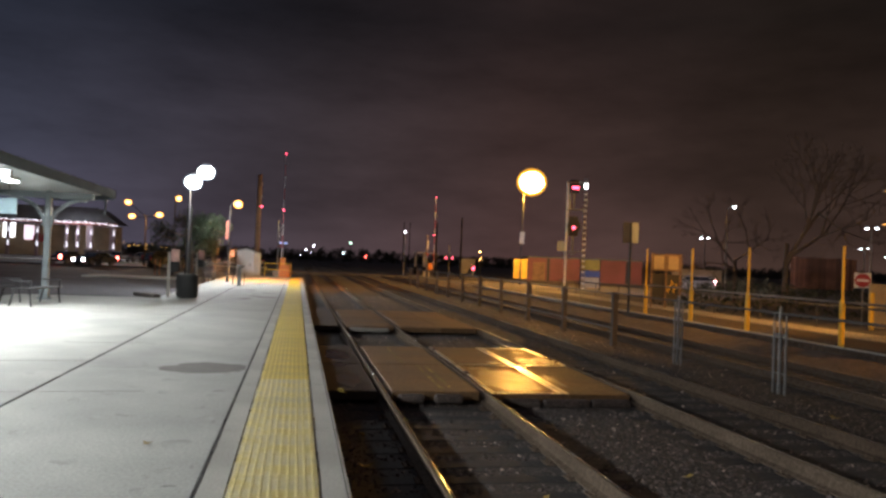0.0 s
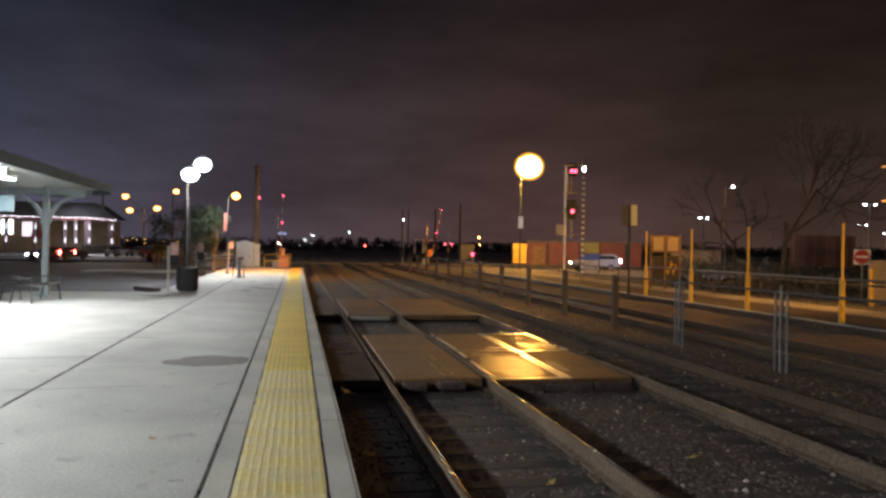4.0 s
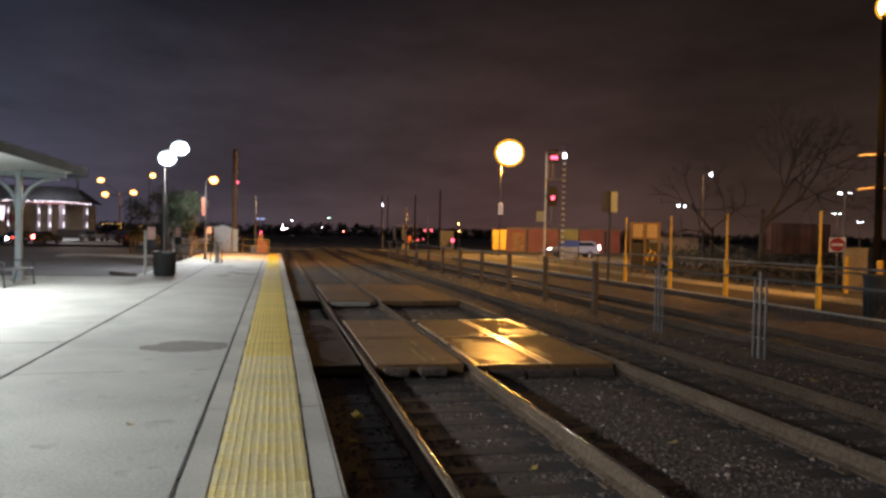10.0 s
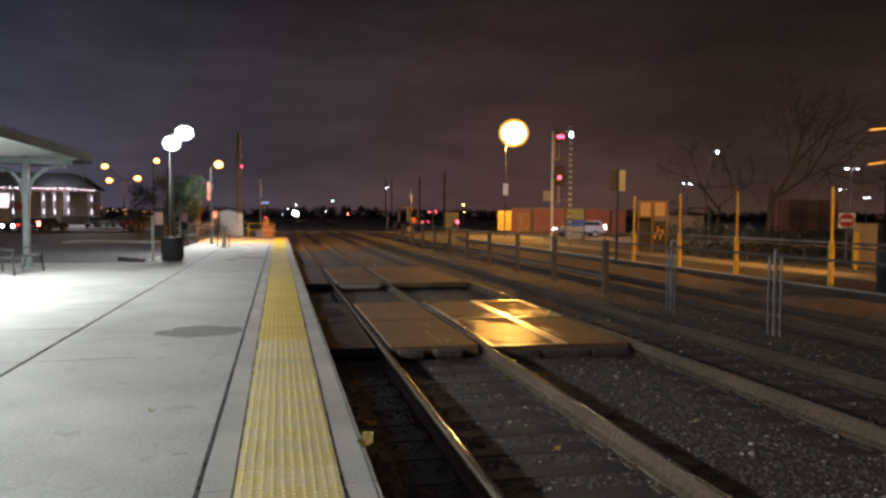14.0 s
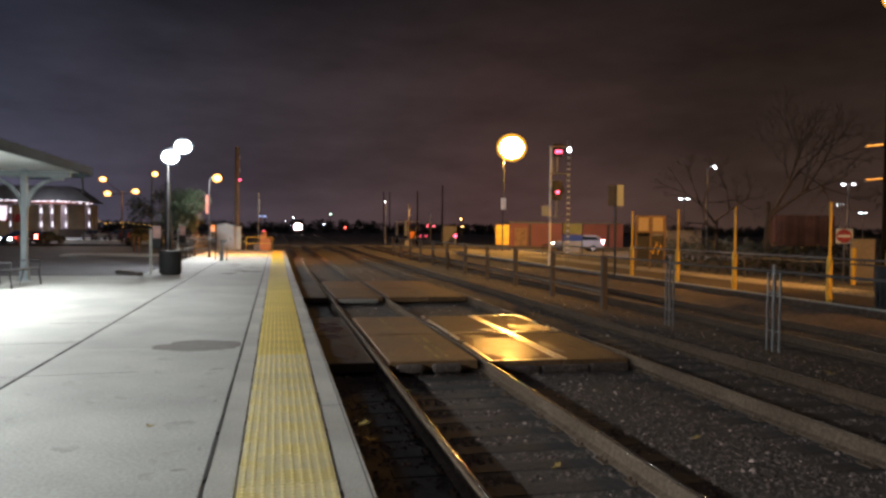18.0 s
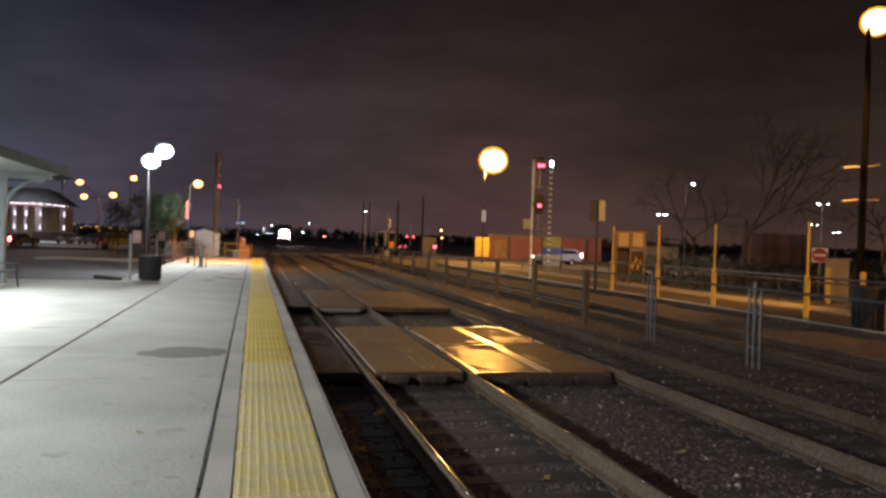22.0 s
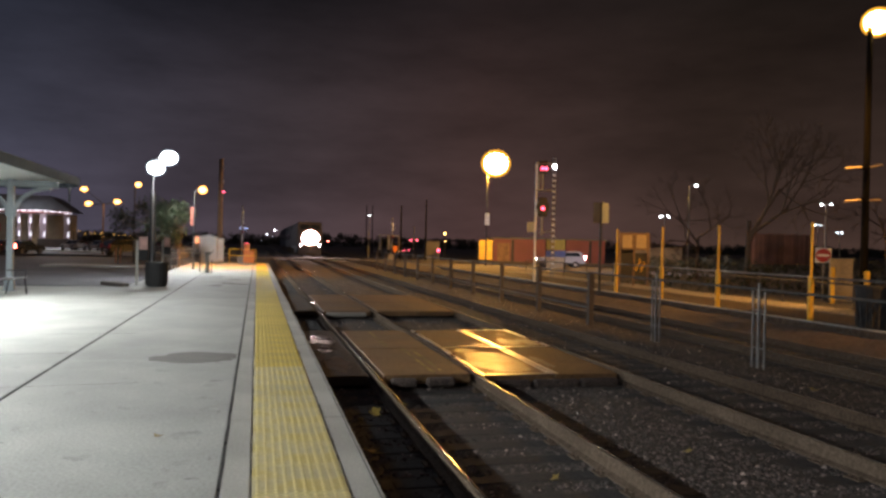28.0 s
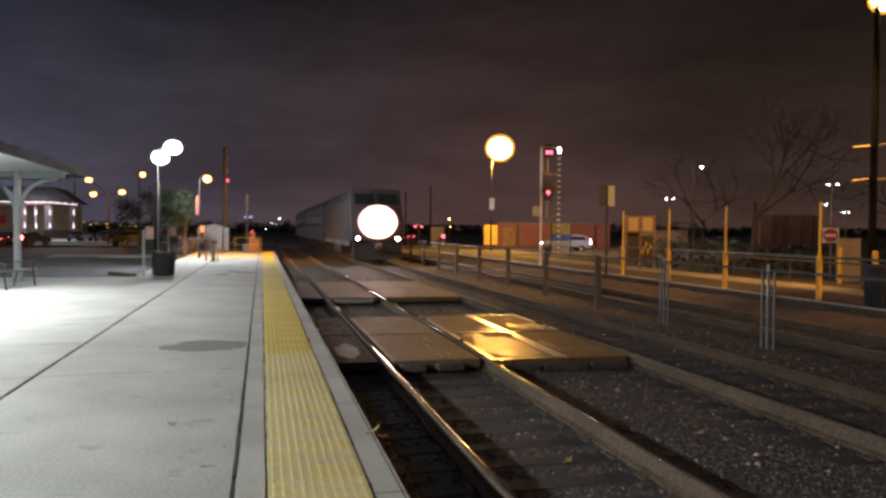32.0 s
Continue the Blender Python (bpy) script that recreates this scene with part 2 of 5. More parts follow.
mat("rail_dull", (0.26, 0.22, 0.18), 0.42, metal=0.8, grain=60, vary=0.25, bump=0.05, big=2.0, stain=0.2)
mat("rail_head", (0.62, 0.58, 0.53), 0.17, metal=1.0, grain=80, vary=0.12, bump=0, big=2.0, stain=0.12, patchy=0.015)
mat("wet_film", (0.15, 0.10, 0.055), 0.42, spec=0.36, grain=26, vary=0.4, bump=0.25, big=2.6, stain=0.4, patchy=0.10)
two_tone(mat("panel", (0.185, 0.108, 0.052), 0.7, spec=0.25, grain=22, vary=0.35, bump=0.3, big=0.9, stain=0.4, per=0.1), (0.12, 0.072, 0.045), 1.7, 0.5, 0.7)
mat("galvanised", (0.25, 0.25, 0.245), 0.45, metal=0.85, grain=20, vary=0.2, bump=0.05)
mat("steel_edge", (0.74, 0.66, 0.54), 0.31, metal=0.9, grain=20, vary=0.3, bump=0.1)
mat("yellow_paint", (0.70, 0.44, 0.03), 0.5, grain=25, vary=0.15, bump=0.06, big=1.2, stain=0.2)
mat("dull_grey", (0.22, 0.22, 0.22), 0.7, grain=25, vary=0.2, bump=0.05, big=1.0, stain=0.3)
mat("white_paint", (0.72, 0.72, 0.70), 0.5, grain=25, vary=0.1, bump=0.04, big=1.0, stain=0.15)
mat("canopy_paint", (0.16, 0.19, 0.20), 0.5, grain=25, vary=0.12, bump=0.04, big=1.0, stain=0.15)
mat("grey_paint", (0.30, 0.34, 0.35), 0.5, grain=25, vary=0.12, bump=0.04, big=1.0, stain=0.15)
mat("dark_paint", (0.02, 0.02, 0.022), 0.45, grain=30, vary=0.2, bump=0.05)
mat("black_rubber", (0.02, 0.02, 0.02), 0.8, grain=30, vary=0.2)
mat("soffit", (0.66, 0.68, 0.68), 0.6, grain=12, vary=0.1, bump=0.04, big=0.8, stain=0.1)
mat("roofing", (0.10, 0.11, 0.12), 0.7, grain=8, vary=0.2, bump=0.1)
mat("pole_wood", (0.20, 0.135, 0.092), 0.9, grain=14, vary=0.4, bump=0.4, big=1.5, stain=0.3)
mat("bark", (0.13, 0.095, 0.07), 0.95, grain=16, vary=0.4, bump=0.5)
mat("leaf", (0.026, 0.042, 0.018), 0.6, grain=8, vary=0.4, bump=0.0, big=1.0, stain=0.4)
mat("leaf_yellow", (0.34, 0.24, 0.05), 0.6, grain=8, vary=0.4, bump=0.0)
mat("brick", (0.30, 0.105, 0.075), 0.85, grain=16, vary=0.3, bump=0.2, big=0.5, stain=0.25)
mat("pink_wall", (0.165, 0.066, 0.082), 0.8, grain=12, vary=0.2, bump=0.1, big=0.35, stain=0.3)
mat("tan_wall", (0.42, 0.33, 0.21), 0.8, grain=12, vary=0.2, bump=0.1, big=0.5, stain=0.25)
mat("orange_paint", (0.62, 0.20, 0.03), 0.55, grain=20, vary=0.15, bump=0.05)
mat("red_paint", (0.40, 0.025, 0.025), 0.45, grain=20, vary=0.12, bump=0.03)
mat("blue_paint", (0.06, 0.09, 0.22), 0.5, grain=20, vary=0.12, bump=0.03)
mat("car_silver", (0.34, 0.34, 0.35), 0.3, metal=0.4, grain=60, vary=0.04, bump=0.0, stain=0.06, coat=0.6)
mat("car_dark", (0.025, 0.028, 0.03), 0.25, grain=60, vary=0.04, bump=0.0, stain=0.06, coat=0.8)
mat("loco_body", (0.085, 0.078, 0.082), 0.8, grain=30, vary=0.12, bump=0.03, spec=0.2, big=0.5, stain=0.3)
mat("black_pole", (0.006, 0.0055, 0.005), 0.9, grain=30, vary=0.2, bump=0.05, spec=0.1)
mat("fence_wood", (0.27, 0.13, 0.085), 0.85, grain=14, vary=0.35, bump=0.3, big=1.0, stain=0.3, per=0.35)
mat("fascia_paint", (0.13, 0.155, 0.185), 0.95, spec=0.03, grain=25, vary=0.12, bump=0.04, big=1.0, stain=0.15)
mat("dark_edge", (0.095, 0.066, 0.046), 0.9, spec=0.1, grain=14, vary=0.4, bump=0.4, big=0.8, stain=0.4)
mat("bar_paint", (0.62, 0.52, 0.42), 0.6, grain=20, vary=0.2, bump=0.03)
mat("sign_back", (0.075, 0.072, 0.07), 0.6, grain=20, vary=0.2, bump=0.05, big=2.0, stain=0.3)
mat("old_stripe", (0.27, 0.19, 0.05), 0.8, grain=30, vary=0.5, bump=0.1, big=2.5, stain=0.7)
mat("shop_column", (0.30, 0.235, 0.25), 0.8, grain=12, vary=0.2, bump=0.1, big=0.5, stain=0.25)
mat("board_yellow", (0.33, 0.235, 0.03), 0.6, grain=20, vary=0.2, bump=0.05, big=1.5, stain=0.3)
mat("banner_cloth", (0.30, 0.09, 0.06), 0.8, grain=20, vary=0.15, bump=0.03, big=2.5, stain=0.5)
mat("notice_sheet", (0.55, 0.33, 0.28), 0.6, grain=30, vary=0.1, bump=0.02, big=4.0, stain=0.3)
mat("coach_steel", (0.085, 0.08, 0.082), 0.75, spec=0.15, grain=20, vary=0.1, bump=0.03)
mat("foil", (0.8, 0.8, 0.78), 0.18, metal=1.0, grain=40, vary=0.05, bump=0.05)
mat("hedge", (0.045, 0.05, 0.03), 0.8, grain=6, vary=0.5, bump=0.5)
glass("dark_glass")
glow("sodium_glow", (1.0, 0.62, 0.20), 120)
glow("amber_glow", (1.0, 0.50, 0.13), 18)
glow("white_glow", (0.88, 0.96, 1.0), 150)
glow("tube_glow", (0.88, 0.96, 1.0), 25)
glow("far_white_glow", (0.85, 0.93, 1.0), 30)
glow("red_glow", (1.0, 0.08, 0.17), 6)
glow("green_glow", (0.6, 1.0, 0.75), 9)
glow("head_glow", (1.0, 0.72, 0.67), 62)
glow("glare_glow", (1.0, 0.50, 0.44), 1.3)
glow("suv_tail_glow", (1.0, 0.42, 0.45), 26)
glow("car_head_glow", (0.9, 0.95, 1.0), 30)
glow("tail_glow", (1.0, 0.08, 0.06), 40)
glow("shop_glow", (0.85, 0.85, 1.0), 2.2)
glow("shop_bright", (0.92, 0.94, 1.0), 3.0)
glow("shop_pink", (1.0, 0.84, 0.97), 1.2)
glow("blue_sign_glow", (0.45, 0.55, 1.0), 0.9)
glow("string_glow", (0.9, 0.9, 1.0), 4)
glow("wash_glow", (0.92, 0.88, 1.0), 1.5)


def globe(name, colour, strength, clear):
    """A see-through glowing shell that stands in for the halo round a lamp."""
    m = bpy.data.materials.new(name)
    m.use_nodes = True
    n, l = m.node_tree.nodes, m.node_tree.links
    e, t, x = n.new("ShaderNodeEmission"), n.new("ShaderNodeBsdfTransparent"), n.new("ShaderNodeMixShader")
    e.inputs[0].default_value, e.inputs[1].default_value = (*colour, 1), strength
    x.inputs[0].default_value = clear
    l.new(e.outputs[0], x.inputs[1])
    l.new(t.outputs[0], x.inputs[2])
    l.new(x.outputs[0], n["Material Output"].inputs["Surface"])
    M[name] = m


globe("sodium_halo", (1.0, 0.42, 0.04), 1.6, 0.45)
globe("amber_halo", (1.0, 0.33, 0.03), 1.1, 0.45)
globe("white_halo", (0.75, 0.87, 1.0), 1.2, 0.45)
glow("glint_glow", (1.0, 0.56, 0.13), 2.2)


# ---- mesh tools ----
def box(bm, cx, cy, cz, sx, sy, sz, bevel=0.0, rz=0.0, rx=0.0, ry=0.0):
    """A box by centre and size."""
    m = Matrix.Translation((cx, cy, cz)) @ Euler((radians(rx), radians(ry), radians(rz))).to_matrix().to_4x4() @ Matrix.Diagonal((sx, sy, sz, 1))
    v = bmesh.ops.create_cube(bm, size=1, matrix=m)["verts"]
    if bevel:
        e = list({e for p in v for e in p.link_edges})
        bmesh.ops.bevel(bm, geom=e, offset=bevel, segments=1, affect="EDGES")


def rod(bm, a, b, r0, r1=None, n=10):
    """A round bar from a to b."""
    a, b = Vector(a), Vector(b)
    d = b - a
    m = Matrix.Translation((a + b) / 2) @ d.to_track_quat("Z", "Y").to_matrix().to_4x4()
    bmesh.ops.create_cone(bm, cap_ends=True, segments=n, radius1=r0, radius2=r0 if r1 is None else r1, depth=d.length, matrix=m)


def ball(bm, at, r, sx=1, sy=1, sz=1, n=10):
    bmesh.ops.create_uvsphere(bm, u_segments=n, v_segments=max(6, n * 2 // 3), radius=r, matrix=Matrix.Translation(at) @ Matrix.Diagonal((sx, sy, sz, 1)))


def prism(bm, outline, axis, lo, hi):
    """A solid with the given outline in the plane across axis (0 x, 1 y, 2 z), from lo to hi."""
    def p(u, v, w):
        return ((w, u, v), (u, w, v), (u, v, w))[axis]
    a = [bm.verts.new(p(u, v, lo)) for u, v in outline]
    b = [bm.verts.new(p(u, v, hi)) for u, v in outline]
    n = len(a)
    bm.faces.new(a)
    bm.faces.new(b)
    for i in range(n):
        bm.faces.new((a[i], a[(i + 1) % n], b[(i + 1) % n], b[i]))
    bmesh.ops.recalc_face_normals(bm, faces=bm.faces)


def to_mesh(name, bm, material, smooth=False):
    me = bpy.data.meshes.new(name)
    bm.to_mesh(me)
    bm.free()
    me.materials.append(M[material])
    if smooth:
        me.shade_smooth()
    return me


def part(name, bm, material, parent, label="", smooth=False, at=None):
    ob = new(name, to_mesh(name, bm, material, smooth))
    ob.parent = parent
    if at is not None:
        ob.matrix_basis = at
    return tagged(ob, label)


def piece(name, me, parent, m):
    ob = new(name, me)
    ob.parent = parent
    ob.matrix_basis = m
    return ob


def thing(name, label, category, at=(0, 0, 0), rz=0.0, group="", kind=""):
    ob = new(name)
    ob.empty_display_size = 0.2
    ob.matrix_basis = pose(*at, 0, 0, rz)
    return tagged(ob, label, category, group, kind)


def one(name, bm, material, label, category, at=(0, 0, 0), rz=0.0, group="", kind="", smooth=False):
    ob = new(name, to_mesh(name, bm, material, smooth))
    ob.matrix_basis = pose(*at, 0, 0, rz)
    return tagged(ob, label, category, group, kind)


B = bmesh.new

# ---- ground, streets ----
bm = B()
bmesh.ops.create_grid(bm, x_segments=60, y_segments=60, size=1500, matrix=Matrix.Translation((0, 300, GROUND)))
one("ground", bm, "earth", "dark bare earth and gravel round the railway", "ground", kind="structure")
bm = B()
box(bm, -40, 52, GROUND + 0.02, 70, 50, 0.05)
one("road", bm, "asphalt", "dark asphalt street and forecourt beside the station", "road", kind="structure")
bm = B()
box(bm, 0, 88, GROUND + 0.10, 300, 11, 0.16)
one("road_crossing", bm, "asphalt", "asphalt street that crosses the tracks on the level", "road", kind="structure")
bm = B()
box(bm, 38, 40, GROUND + 0.05, 43, 60, 0.10)
one("road_station", bm, "asphalt", "asphalt station road behind the far platform", "road", kind="structure")
bm = B()
box(bm, -9.2, 55.0, GROUND + 0.09, 9.4, 3.0, 0.12, 0.02)
one("pavement", bm, "concrete", "pale concrete sidewalk beside the street", "pavement", kind="structure")
bm = B()
box(bm, -26, 108, GROUND + 0.08, 44, 3.0, 0.10, 0.02)
one("pavement_far", bm, "concrete", "pale concrete sidewalk across the street", "pavement", kind="structure")

# ---- near platform ----
platform = thing("platform", "pale grey concrete railway platform with dark joints", "platform", kind="structure")
bm = B()
box(bm, -4.0, -1.0, -0.29, 9.1, 54.0, 0.42)
part("foundation", bm, "old_concrete", platform)
bm = B()
box(bm, -1.92, 39.5, -0.29, 4.9, 27.4, 0.42)
part("foundation", bm, "old_concrete", platform)


def slabs(x0, x1, y0, y1, step, name, material, gap=0.012, top=0.0, thick=0.08):
    shape = {}
    y = y0
    while y < y1 - 0.05:
        e = min(y + step, y1)
        key = round(e - y, 3)
        if key not in shape:
            bm = B()
            box(bm, 0, 0, -thick / 2, x1 - x0 - gap, key - gap, thick, 0.008)
            shape[key] = to_mesh(name, bm, material)
        piece(name, shape[key], platform, pose((x0 + x1) / 2, (y + e) / 2, top))
        y = e


slabs(-8.5, -2.642, -25, 25.7, 7.24, "slab", "concrete", 0.006)
slabs(-2.618, -0.462, -25, 53, 7.09, "slab", "concrete", 0.006)
slabs(-4.35, -2.642, 25.7, 53, 7.09, "slab", "concrete", 0.006)
slabs(-0.449, -0.255, -24.4, 53, 2.4, "curb_strip", "coping", 0.008)
slabs(0.365, EDGE, -24.4, 53, 2.4, "coping_stone", "coping", 0.012, top=0.0, thick=0.16)
bm = B()
for x, w in ((-2.63, 0.022), (-0.455, 0.026)):
    box(bm, x, 14, -0.018, w, 78, 0.02)
    y = -4.0
    while y < 40:
        d = random.uniform(0.15, 0.7)
        e = w / 2 * random.uniform(0.5, 1.25)
        f = w / 2 * random.uniform(0.5, 1.25)
        prism(bm, [(x - e, y), (x + f, y + 0.02), (x + e, y + d), (x - f, y + d - 0.02)], 2, -0.012, 0.0025)
        y += d + random.choice((0.0, 0.0, 0.05, 0.2))
part("joint_filler", bm, "joint_filler", platform)
# tactile tiles with truncated domes
bm = B()
box(bm, 0, 0, -0.02, 0.606, 0.606, 0.05, 0.004)
flat = to_mesh("tactile_tile", bm, "tactile")
bm = B()
box(bm, 0, 0, -0.02, 0.606, 0.606, 0.05, 0.004)
for i in range(10):
    for j in range(10):
        bmesh.ops.create_cone(bm, cap_ends=True, segments=8, radius1=0.015, radius2=0.009, depth=0.005, matrix=Matrix.Translation((-0.27 + 0.06 * i, -0.27 + 0.06 * j, 0.0075)))
for face in bm.faces:
    face.material_index = int(all(v.co.z > 0.0048 for v in face.verts) and face.calc_area() < 0.01)
domed = to_mesh("tactile_tile", bm, "tactile")
domed.materials.append(M["fresh_dome_lit"])
worn = domed.copy()
worn.materials[0], worn.materials[1] = M["tactile_worn"], M["worn_dome_lit"]
y = -24.57
while y < 52.8:
    piece("tactile_tile", flat if y < -6 else worn if y < 9.1 else domed if y < 34 else flat, platform, pose(0.055, y + 0.305, 0.004))
    y += 0.61
# groove along the platform edge
bm = B()
box(bm, EDGE - 0.035, 21.0, 0.0005, 0.007, 62.0, 0.003)
part("edge_groove", bm, "joint_filler", platform)
# damp stain and small marks
bm = B()
pts = []
for i in range(72):
    a = 2 * math.pi * i / 72
    r = 1 + 0.25 * noise.noise((math.cos(a) * 1.3, math.sin(a) * 1.3, 2.0)) + 0.16 * noise.noise((math.cos(a) * 4.1, math.sin(a) * 4.1, 6.0))
    pts.append((min(0.62 * r * math.cos(a), 0.5), 0.46 * r * math.sin(a)))
prism(bm, pts, 2, 0.0, 0.003)
part("stain", bm, "damp_stain", platform, at=pose(-0.99, 10.5, 0))
for k in range(26):
    bm = B()
    q = []
    w = random.uniform(0.02, 0.07)
    for i in range(12):
        a = 2 * math.pi * i / 12
        r = random.uniform(0.6, 1.3) * w
        q.append((r * 1.6 * math.cos(a), r * math.sin(a)))
    prism(bm, q, 2, 0.0, 0.0025)
    part("stain", bm, "smudge" if k % 6 == 0 else "faint_stain", platform, at=pose(random.uniform(-6, -0.6), random.uniform(4, 22), 0, 0, 0, random.uniform(0, 180)))


# small smudges beside the joint
for x, y, w, d in ((-0.67, 8.73, 0.07, 0.06), (-0.55, 5.6, 0.012, 0.03), (-0.64, 5.15, 0.05, 0.012), (-0.56, 7.1, 0.012, 0.09)):
    bm = B()
    q = []
    for i in range(20):
        a = 2 * math.pi * i / 20
        r = 1 + 0.6 * noise.noise((math.cos(a) * 2.1, math.sin(a) * 2.1, y * 3.7))
        q.append((w * r * math.cos(a), d * r * math.sin(a)))
    prism(bm, q, 2, 0.0, 0.003)
    part("smudge", bm, "smudge", platform, at=pose(x, y, 0))


# faint dirt blotches, thickest beside the joint and on the far end
for k in range(70):
    bm = B()
    q = []
    far_end = k >= 45
    w = random.uniform(0.03, 0.11) * (3.0 if far_end else 1.0)
    for i in range(18):
        a = 2 * math.pi * i / 18
        r = (1 + 0.55 * noise.noise((math.cos(a) * 1.6, math.sin(a) * 1.6, k * 5.3))) * w
        q.append((r * 1.2 * math.cos(a), r * math.sin(a)))
    prism(bm, q, 2, 0.0, 0.0012 + 0.00002 * k)
    x = random.uniform(-2.4, -0.7) if far_end else -0.62 - random.random() ** 2 * 1.5
    y = random.uniform(25, 41) if far_end else random.uniform(3.8, 14)
    part("blotch", bm, "damp_stain" if far_end and k % 3 == 0 else "faint_stain", platform, at=pose(x, y, 0, 0, 0, random.uniform(0, 180)))


# dirt along the tile edges, chips in the coping
bm = B()
for k in range(80):
    y = random.uniform(3.5, 24)
    x = random.choice((0.362, -0.252)) + random.uniform(-0.006, 0.006)
    w, d = random.uniform(0.004, 0.013), random.uniform(0.05, 0.4)
    prism(bm, [(x - w, y), (x + w * 0.6, y + 0.01), (x + w, y + d), (x - w * 0.4, y + d)], 2, 0.0, 0.006)
part("edge_dirt", bm, "joint_filler", platform)
for k in range(4):
    bm = B()
    x, y = random.uniform(-5.5, -2.2), 6.3 + 2.3 * k
    q = []
    for i in range(14):
        q.append((x + i * 0.11, y + 0.03 * noise.noise((i * 0.6, k * 3.1, 0)) + 0.01 * i * math.sin(k)))
    prism(bm, q + [(u, v + 0.0012) for u, v in reversed(q)], 2, 0.0, 0.0022)
    part("crack", bm, "joint_filler", platform)

# ---- tracks ----
def rail_meshes(length, shine="rail_head", rust="rail_side"):
    bm = B()
    prism(bm, [(-0.075, -0.175), (0.075, -0.175), (0.075, -0.16), (0.012, -0.135), (0.012, -0.045), (0.036, -0.035), (0.036, -0.008), (0.028, 0.001),
               (-0.028, 0.001), (-0.036, -0.008), (-0.036, -0.035), (-0.012, -0.045), (-0.012, -0.135), (-0.075, -0.16)], 1, 0, length)
    side = to_mesh("rail", bm, rust)
    bm = B()
    crown = [(-0.006 + 0.0375 * i / 10, 0.0070 - 14.0 * max(0.0, -0.006 + 0.0375 * i / 10 - 0.004) ** 2) for i in range(11)]
    prism(bm, crown + [(0.031, -0.006), (-0.006, 0.0)], 1, 0, length)
    return side, to_mesh("rail_head", bm, shine, True)


side, head = rail_meshes(12.0)
far_side, far_head = rail_meshes(420.0)
# darker sides, from the second track's right rail outwards
dark_side, dull_head = rail_meshes(12.0, "rail_dull", "rail_dark")
bm = B()
box(bm, 0, 0, -0.09, 2.59, 0.225, 0.18, 0.012)
tie_mesh = to_mesh("tie", bm, "tie_wood")
bm = B()
box(bm, 0, 0, 0, 0.32, 0.19, 0.018, 0.004)
for u, v in ((-0.11, -0.06), (-0.11, 0.06), (0.11, -0.06), (0.11, 0.06)):
    rod(bm, (u, v, 0), (u, v, 0.035), 0.014, n=6)
plate_mesh = to_mesh("tie_plate", bm, "rail_side")
for cx in (T1, T2, T3):
    track = thing("railway_track", "railway track with worn steel rails on dark wooden ties", "track", (cx, 0, RAIL), group="parallel tracks", kind="structure")
    for sx in (-0.752, 0.752):
        for k in range(-2, 5):
            r = piece("rail", side if sx + cx < T2 else dark_side, track, pose(sx, k * 12.0, 0))
            piece("rail_head", head if cx == T1 else dull_head, r, pose(0, 0, 0))
        r = piece("rail", far_side, track, pose(sx, 60.0, 0))
        piece("rail_head", far_head, r, pose(0, 0, 0))
    for k in range(100):
        y = -1.0 + 0.56 * k + random.uniform(-0.02, 0.02)
        tie = piece("tie", tie_mesh, track, pose(random.uniform(-0.03, 0.03), y, -0.183, 0, 0, random.uniform(-0.8, 0.8)))
        if y < 20 and cx < 9:
            for sx in (-0.752, 0.752):
                piece("tie_plate", plate_mesh, tie, pose(sx, 0, 0.004))


# ballast: bed and loose stones
def ballast_bed(name, x0, x1, y0, y1, step, high):
    nx, ny = int((x1 - x0) / step) + 1, int((y1 - y0) / step) + 1
    verts, faces = [], []
    for j in range(ny):
        for i in range(nx):
            x, y = x0 + (x1 - x0) * i / (nx - 1), y0 + (y1 - y0) * j / (ny - 1)
            verts.append((x, y, high + 0.34 * min(1, max(0.0, x - 11.35)) + 0.03 * noise.noise((x * 1.1, y * 1.1, 0)) + 0.02 * noise.noise((x * 5, y * 5, 1))))
    for j in range(ny - 1):
        for i in range(nx - 1):
            a = j * nx + i
            faces.append((a, a + 1, a + nx + 1, a + nx))
    me = bpy.data.meshes.new(name)
    me.from_pydata(verts, [], faces)
    me.materials.append(M["stone"])
    return tagged(new(name, me), "dark grey crushed stone ballast bed", "ballast", kind="stuff")


ballast_bed("ballast_bed", EDGE + 0.02, RPLAT - 0.03, -6, 58, 0.16, RAIL - 0.225)


